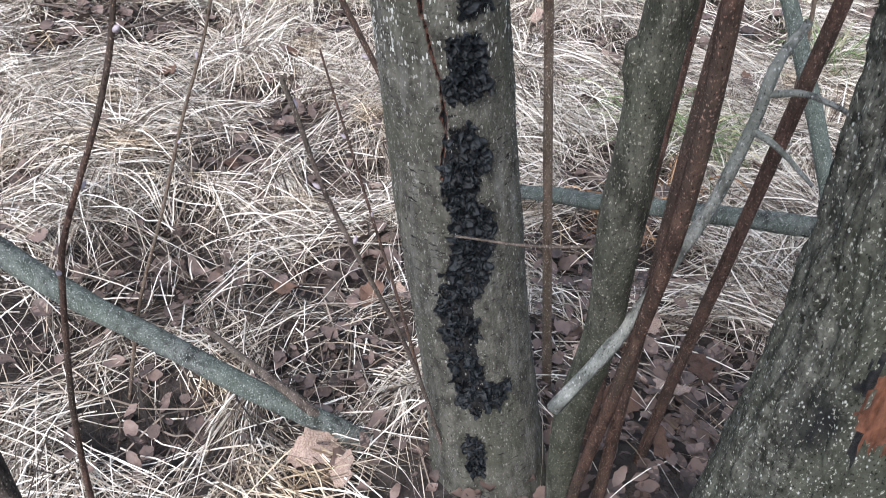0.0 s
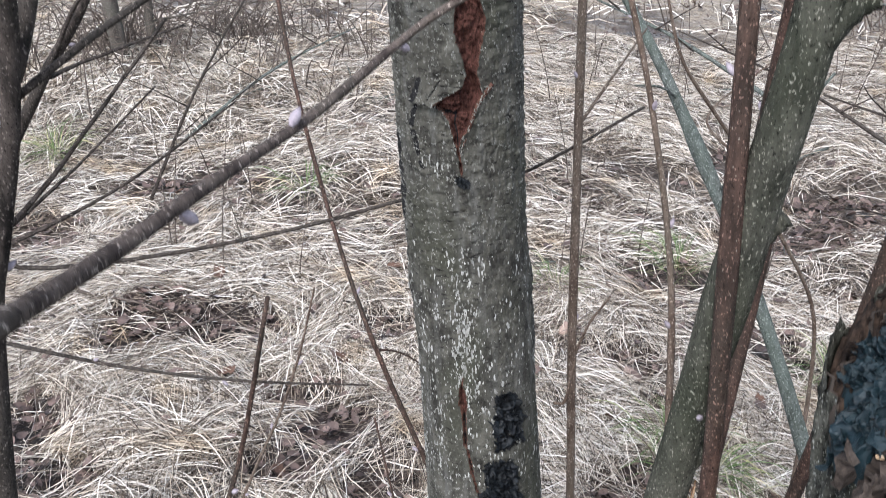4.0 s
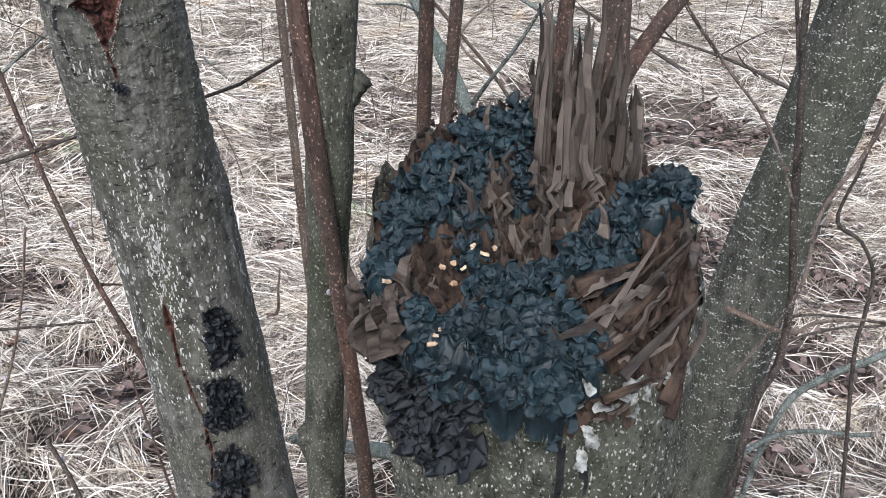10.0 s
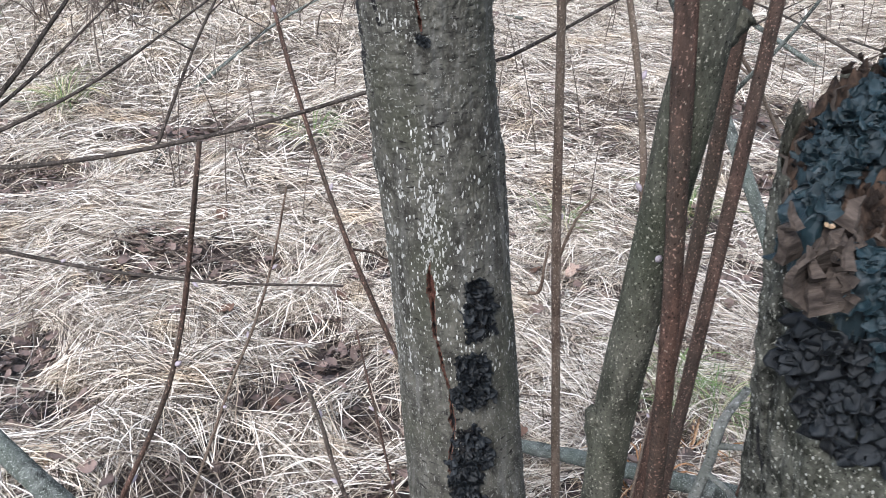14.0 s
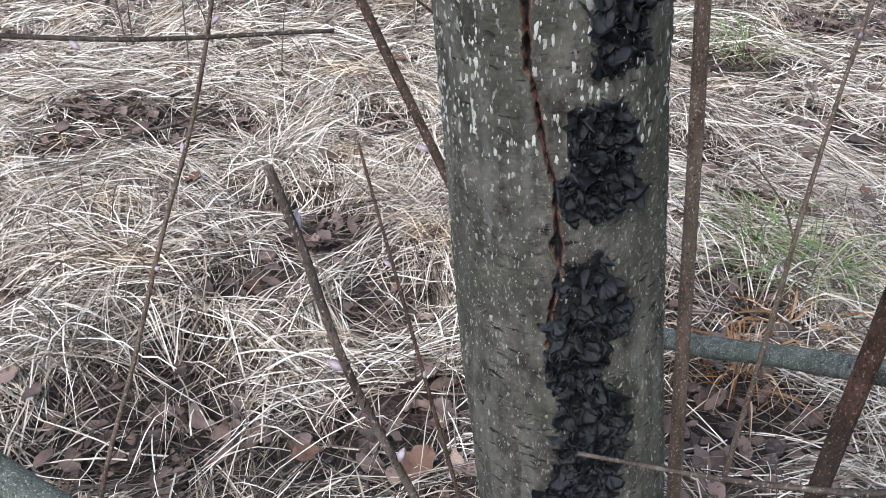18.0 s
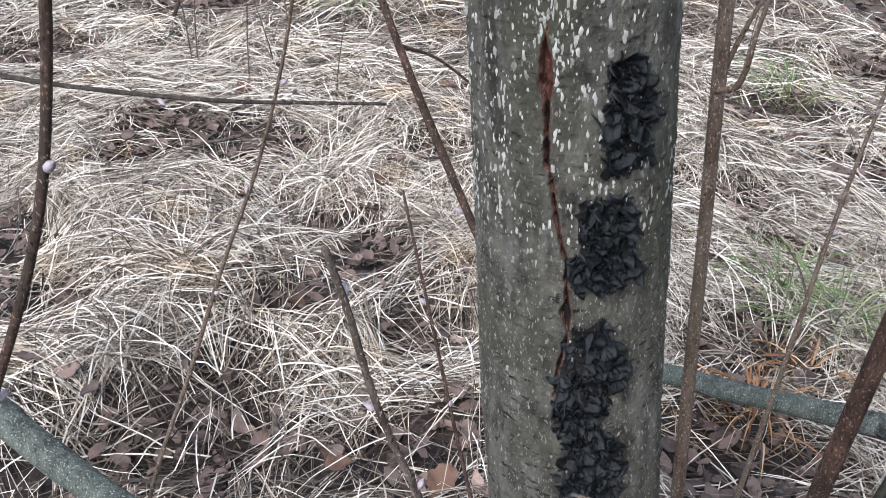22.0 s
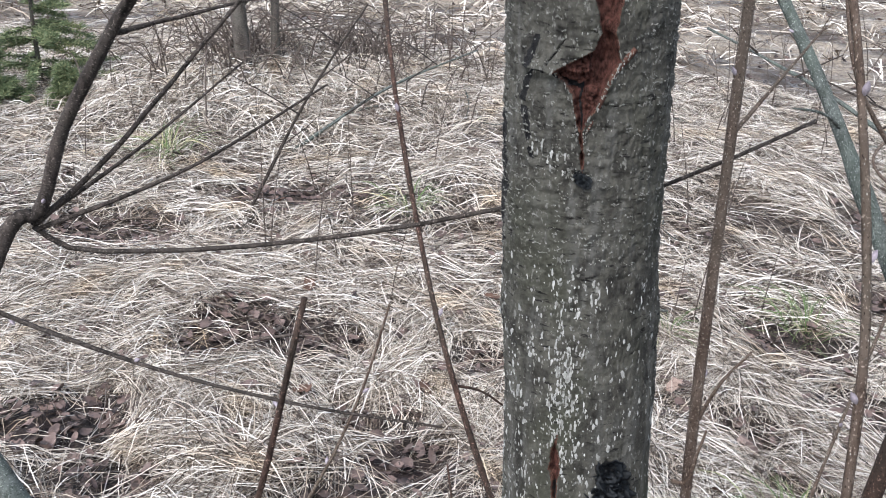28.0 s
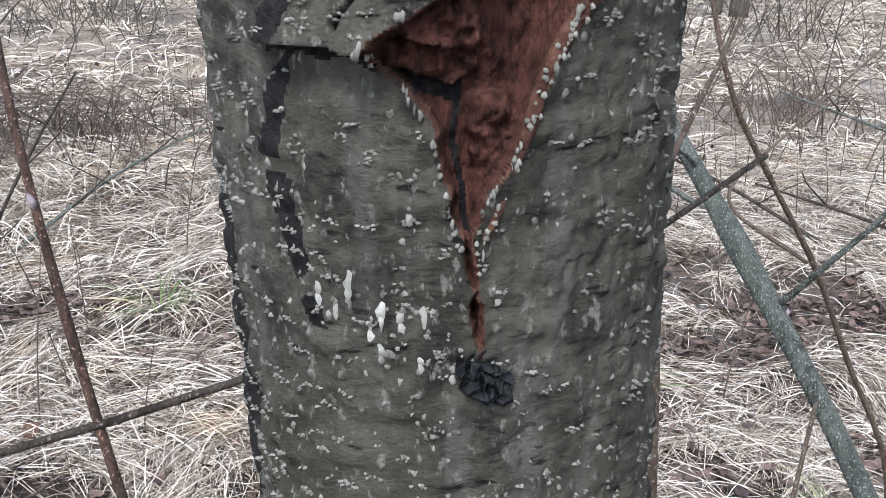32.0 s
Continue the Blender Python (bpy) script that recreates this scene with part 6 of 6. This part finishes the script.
# ================= leaf litter =================
def leaf_arrays(r, nu=9, nv=4):
    """A small curled oval leaf with a toothed edge."""
    cup, twist, fold = r.uniform(-0.5, 0.9), r.uniform(-0.6, 0.6), r.uniform(0.1, 0.6)
    wide = r.uniform(0.40, 0.80)
    v = []
    for a in range(nu + 1):
        s = a / nu
        half = wide * 0.5 * math.sin(math.pi * min(1, s * 0.93 + 0.05)) ** 0.75 * (1 + (0.30 if nv > 2 else 0.14) * r.uniform(-1, 1))
        for b in range(nv + 1):
            t = 2 * b / nv - 1
            x = (s - 0.5) + (0.05 if nv > 2 else 0.02) * r.uniform(-1, 1)
            y = half * t
            z = cup * (x * x) * 0.9 + fold * abs(t) * half * 0.9 + twist * x * y * 1.6 + 0.07 * r.uniform(-1, 1)
            v.append((x, y, z))
    f = [(a * (nv + 1) + b, (a + 1) * (nv + 1) + b, (a + 1) * (nv + 1) + b + 1, a * (nv + 1) + b + 1) for a in range(nu) for b in range(nv)]
    top = np.array(v)
    low = top - np.array([0, 0, 0.012])
    f = np.array(f)
    return np.concatenate([top, low]), np.concatenate([f, f[:, ::-1] + len(top)])


rnd = random.Random(301)
LEAVES = [mesh_of("dead_leaf", *leaf_arrays(rnd), M_LEAF) for _ in range(8)]
PALE = [mesh_of("dead_leaf", *leaf_arrays(rnd), M_LEAF_PALE) for _ in range(4)]
SPOTS = [(-0.21, 1.92, 0.062, 1), (-0.30, 1.84, 0.05, 0), (0.76, 2.25, 0.065, 1), (-0.20, 1.43, 0.075, 0), (-0.13, 1.40, 0.05, 1), (-0.28, 0.93, 0.10, 1), (-0.22, 0.88, 0.07, 1), (0.02, 1.35, 0.06, 0), (0.05, 1.18, 0.06, 1), (0.26, 1.20, 0.08, 1),
         (0.34, 1.28, 0.09, 0), (0.30, 1.05, 0.09, 0), (0.40, 1.10, 0.10, 1), (0.22, 1.02, 0.07, 0), (0.42, 1.32, 0.07, 1), (0.34, 0.92, 0.08, 0), (0.50, 1.18, 0.09, 0), (0.45, 2.3, 0.07, 0), (0.35, 2.9, 0.08, 1), (-0.62, 2.0, 0.06, 0), (-0.9, 2.5, 0.08, 0),
         (-0.5, 2.6, 0.07, 0), (0.2, 2.9, 0.08, 0), (1.0, 2.5, 0.08, 0), (0.9, 2.0, 0.07, 0), (0.55, 2.6, 0.06, 1), (-0.05, 1.55, 0.06, 0), (-0.4, 1.45, 0.06, 0), (0.12, 1.9, 0.06, 0), (-1.1, 3.2, 0.09, 0), (-0.35, 3.3, 0.08, 0), (-1.6, 4.2, 0.1, 0)]
for k, (x, y, s, p) in enumerate(SPOTS):
    ob = thing("dead_leaf", "curled pale dead leaf lying on the ground" if p else "brown dead leaf lying in the grass", "leaf", (PALE if p else LEAVES)[k % (4 if p else 8)], group="dead leaves")
    ob.matrix_basis = pose(x, y, float(ground_z(x, y)) + 0.055, rnd.uniform(-25, 25), rnd.uniform(-25, 25), rnd.uniform(0, 360)) @ Matrix.Scale(s, 4)


def litter(name, label, n, y0, y1, size, seed, wet=0.0):
    r = random.Random(seed)
    g = np.random.default_rng(seed)
    src = [leaf_arrays(r, 6, 2) for _ in range(14)]
    pieces = []
    for k in range(n):
        for q in range(5):
            y = math.sqrt(r.uniform(y0 ** 2, y1 ** 2))
            x = r.uniform(-1, 1) * (0.72 * y + 0.6)
            if float(open_ground(x, y)) > 0.20 or r.random() < 0.07:
                break
        if r.random() < 0.15:
            x, y = 0.25 + r.gauss(0, 0.28), 1.05 + r.gauss(0, 0.22)
            if y0 > 2:
                continue
        v, f = src[r.randrange(14)]
        m = np.array(Euler((r.gauss(0, 0.3), r.gauss(0, 0.3), r.uniform(0, 6.28))).to_matrix())
        v = (v * size * r.uniform(0.35, 1.15) * (0.75 if y < 1.4 else 1.0)) @ m.T + np.array([x, y, float(ground_z(x, y)) + r.uniform(0.012, 0.062)])
        pieces.append((v, f))
    v, f = join(pieces)
    return thing(name, label, "leaf litter", mesh_of(name, v, f, M_LITTER), kind="stuff")


litter("leaf_litter", "dark brown rotting leaves between the tussocks", 5600, 0.6, 4.8, 0.055, 311)
litter("leaf_litter", "brown fallen leaves on the far grass", 2600, 4.0, 14, 0.085, 321)


# ================= twigs and weeds =================
def thin_tubes(rows, sides=5, n=8):
    out = []
    for k, (pts, r0, r1) in enumerate(rows):
        v, f, t = tube_arrays(pts, r0, r1, n=n, sides=sides, lump=0.1, seed=k)
        out.append((v, f))
    return join(out)


rnd = random.Random(401)
for k in range(46):
    y = math.sqrt(rnd.uniform(1.2, 60))
    x = rnd.uniform(-1, 1) * (0.55 * y + 0.4)
    a, L = rnd.uniform(0, 6.28), rnd.uniform(0.15, 0.5) * (1 + y * 0.12)
    pts = []
    for q in range(4):
        qx, qy = x + math.cos(a) * L * q / 3 + rnd.uniform(-0.03, 0.03), y + math.sin(a) * L * q / 3 + rnd.uniform(-0.03, 0.03)
        pts.append((qx, qy, float(ground_z(qx, qy)) + 0.035 + rnd.uniform(0, 0.03)))
    thing("fallen_twig", "thin dry twig lying on the grass", "twig", tube("fallen_twig", pts, 0.004 + 0.0012 * y * rnd.random(), 0.002, M_TWIG if k % 3 else M_LICHEN, n=12, sides=6, seed=k), group="fallen twigs")
rows = []
for k in range(150):
    y = math.sqrt(rnd.uniform(10.0, 90))
    x = rnd.uniform(-1, 1) * (0.6 * y + 0.3)
    if abs(x) < 0.35 and y < 3:
        continue
    h = rnd.uniform(0.25, 0.9)
    z = float(ground_z(x, y))
    lx, ly = rnd.gauss(0, 0.18) * h, rnd.gauss(0, 0.18) * h
    rows.append(([(x, y, z - 0.02), (x + lx * 0.3, y + ly * 0.3, z + h * 0.4), (x + lx, y + ly, z + h)], 0.0028 + 0.0003 * y, 0.0012))
v, f = thin_tubes(rows)
thing("weed_stalks", "thin upright dead weed stalks in the grass", "weeds", mesh_of("weed_stalks", v, f, M_TWIG), kind="stuff")


# ================= thicket, spruce and far trees =================
def thicket(name, label, x, y, spread, n, h, r, seed, mat=None):
    q = random.Random(seed)
    rows_ = []
    for k in range(n):
        a, d = q.uniform(0, 6.28), abs(q.gauss(0, spread))
        px, py = x + d * math.cos(a), y + d * math.sin(a)
        z = float(ground_z(px, py))
        b, bl = q.uniform(0, 6.28), h * q.uniform(0.5, 1.3)
        rows_.append(([(px, py, z - 0.03), (px + 0.35 * bl * math.cos(b), py + 0.35 * bl * math.sin(b), z + bl * q.uniform(0.25, 0.75)), (px + 0.95 * bl * math.cos(b), py + 0.95 * bl * math.sin(b), z + bl * q.uniform(0.0, 0.9))], r, r * 0.35))
    v_, f_ = thin_tubes(rows_, 5, 9)
    return thing(name, label, "thicket", mesh_of(name, v_, f_, mat or M_TWIG), kind="stuff")


thicket("bramble_thicket", "tangled bare bramble stems on the bank", -2.7, 6.6, 0.55, 190, 0.55, 0.006, 501)
thicket("bramble_thicket", "tangle of dry stems beside the far trunk", -1.9, 7.3, 0.6, 150, 0.5, 0.006, 502)
thicket("bramble_thicket", "bare shrub tangle in the far grass", 4.6, 9.5, 1.1, 90, 1.0, 0.008, 503)
thicket("bramble_thicket", "bare twiggy shrubs before the far trees", -4.2, 17, 2.4, 110, 1.3, 0.009, 504, M_FAR)
thicket("bramble_thicket", "bare twiggy shrubs under the far trees", 3.6, 22, 3.2, 110, 1.4, 0.011, 505, M_FAR)
for k, (x, y, w, n_, h) in enumerate([(-7.5, 15, 1.5, 90, 1.9), (-1.0, 19, 2.2, 120, 1.8), (2.5, 16, 1.3, 70, 1.6), (7.5, 15, 1.8, 100, 1.8), (-4.5, 26, 3.0, 130, 2.4), (9.5, 24, 3.5, 130, 2.4), (1.5, 30, 4.0, 130, 2.6)]):
    thicket("bare_brush", "fine grey bare brush before the far alders", x, y, w, n_, h, 0.0035 + 0.00028 * y, 510 + k, M_FAR)
g = np.random.default_rng(61)
n = 5200
a = g.uniform(-np.pi, np.pi, n)
bx, by = -2.75 + g.normal(0, 0.75, n), 6.5 + g.normal(0, 0.6, n)
v, f = blades(n, bx, by, g.uniform(0.2, 0.5, n), g.uniform(0.004, 0.007, n), g.uniform(0.01, 0.11, n), -1.5 + g.normal(0, 1.0, n), 6, 62)
thing("hanging_straw", "long grey straw hanging down the bank", "grass", mesh_of("hanging_straw", v, f, M_STRAW, smooth=False), kind="stuff")


def spruce(x, y, h, seed):
    q = random.Random(seed)
    z0 = float(ground_z(x, y))
    ob = thing("young_spruce", "young green spruce with drooping branches in dry grass", "tree", group="young spruces")
    part("trunk", tube("trunk", [(x, y, z0 - 0.05), (x + 0.01, y, z0 + h * 0.5), (x, y + 0.02, z0 + h)], 0.022, 0.006, M_FAR, n=14, sides=8, seed=seed), ob)
    tri_v, tri_f = [], []
    for k in range(46):
        s = q.uniform(0.03, 0.98)
        a, L = q.uniform(0, 6.28), (1 - s * 0.85) * h * 0.55
        p0 = np.array([x, y, z0 + s * h])
        d = np.array([math.cos(a), math.sin(a), q.uniform(-0.25, 0.2)])
        pts = [p0, p0 + d * L * 0.5, p0 + d * L - np.array([0, 0, 0.06 * L])]
        part("branch", tube("branch", pts, 0.006, 0.002, M_FAR, n=6, sides=5, seed=k), ob)
        ln = smooth_line(pts, 40)
        for c in ln[4:]:
            for _ in range(14):
                o = np.array([q.gauss(0, 1), q.gauss(0, 1), q.gauss(0, 0.7)])
                o = d * 0.7 + o / (np.linalg.norm(o) + 1e-6)
                o *= q.uniform(0.035, 0.070) / np.linalg.norm(o)
                w = np.cross(o, [q.gauss(0, 1), q.gauss(0, 1), q.gauss(0, 1)])
                w *= 0.0030 / (np.linalg.norm(w) + 1e-9)
                b = len(tri_v)
                base = c + np.array([q.gauss(0, 0.012), q.gauss(0, 0.012), q.gauss(0, 0.008)])
                tri_v += [base - w, base + w, base + o]
                tri_f.append((b, b + 1, b + 2))
    tagged(part("needles", mesh_of("needles", tri_v, tri_f, M_NEEDLE, smooth=False), ob), kind="stuff")
    return ob


spruce(-4.3, 6.3, 1.2, 601)
spruce(-3.75, 5.8, 0.30, 602)
spruce(-4.35, 5.8, 0.46, 603)


def far_tree(x, y, h, r, seed, stems=1, label="bare grey alder trees standing far off", group="far alders"):
    q = random.Random(seed)
    ob = thing("bare_tree", label, "tree", group=group)
    for k in range(stems):
        px, py = x + q.gauss(0, 0.12) * (stems > 1), y + q.gauss(0, 0.12) * (stems > 1)
        z0 = float(ground_z(px, py))
        lx, ly = q.gauss(0, 0.06) * h, q.gauss(0, 0.05) * h
        pts = [(px, py, z0 - 0.15), (px + lx * 0.3, py + ly * 0.3, z0 + h * 0.4), (px + lx, py + ly, z0 + h)]
        rk = r * q.uniform(0.6, 1.1)
        part("trunk", tube("trunk", pts, rk, rk * 0.3, M_FAR, n=14, sides=9, lump=0.1, seed=seed + k), ob)
        ln = smooth_line(pts, 60)
        for b in range(int(7 if stems > 2 else 12)):
            c = ln[q.randrange(12, 58)]
            a, L = q.uniform(0, 6.28), h * q.uniform(0.12, 0.35)
            e = c + np.array([math.cos(a) * L, math.sin(a) * L, L * q.uniform(0.2, 1.0)])
            part("branch", tube("branch", [c, (c + e) / 2 + np.array([0, 0, -0.05 * L]), e], rk * 0.28, rk * 0.06, M_FAR, n=8, sides=5, seed=seed + b), ob)
    return ob


far_tree(-2.62, 6.35, 2.6, 0.075, 700, 1, "dead grey trunk standing on the bank among brambles", "")
far_tree(-2.44, 6.5, 2.3, 0.055, 701, 1, "slim grey trunk beside the dead trunk on the bank", "")
for k, (x, y, st) in enumerate([(-9.0, 27, 3), (-6.2, 25, 5), (-4.6, 28, 2), (-3.0, 24, 2), (-1.2, 27, 4), (0.9, 25, 4), (1.8, 24.5, 3), (3.1, 27, 2), (5.6, 21, 5), (8.2, 19, 5), (9.5, 27, 4), (-12, 30, 4), (13, 30, 4), (-7.5, 34, 3), (6.5, 36, 4), (2.2, 38, 3), (-2.5, 37, 3), (15, 24, 3), (11, 37, 3), (-15, 38, 3)]):
    far_tree(x, y, 6.5 + (k % 4), 0.13, 720 + 10 * k, st)
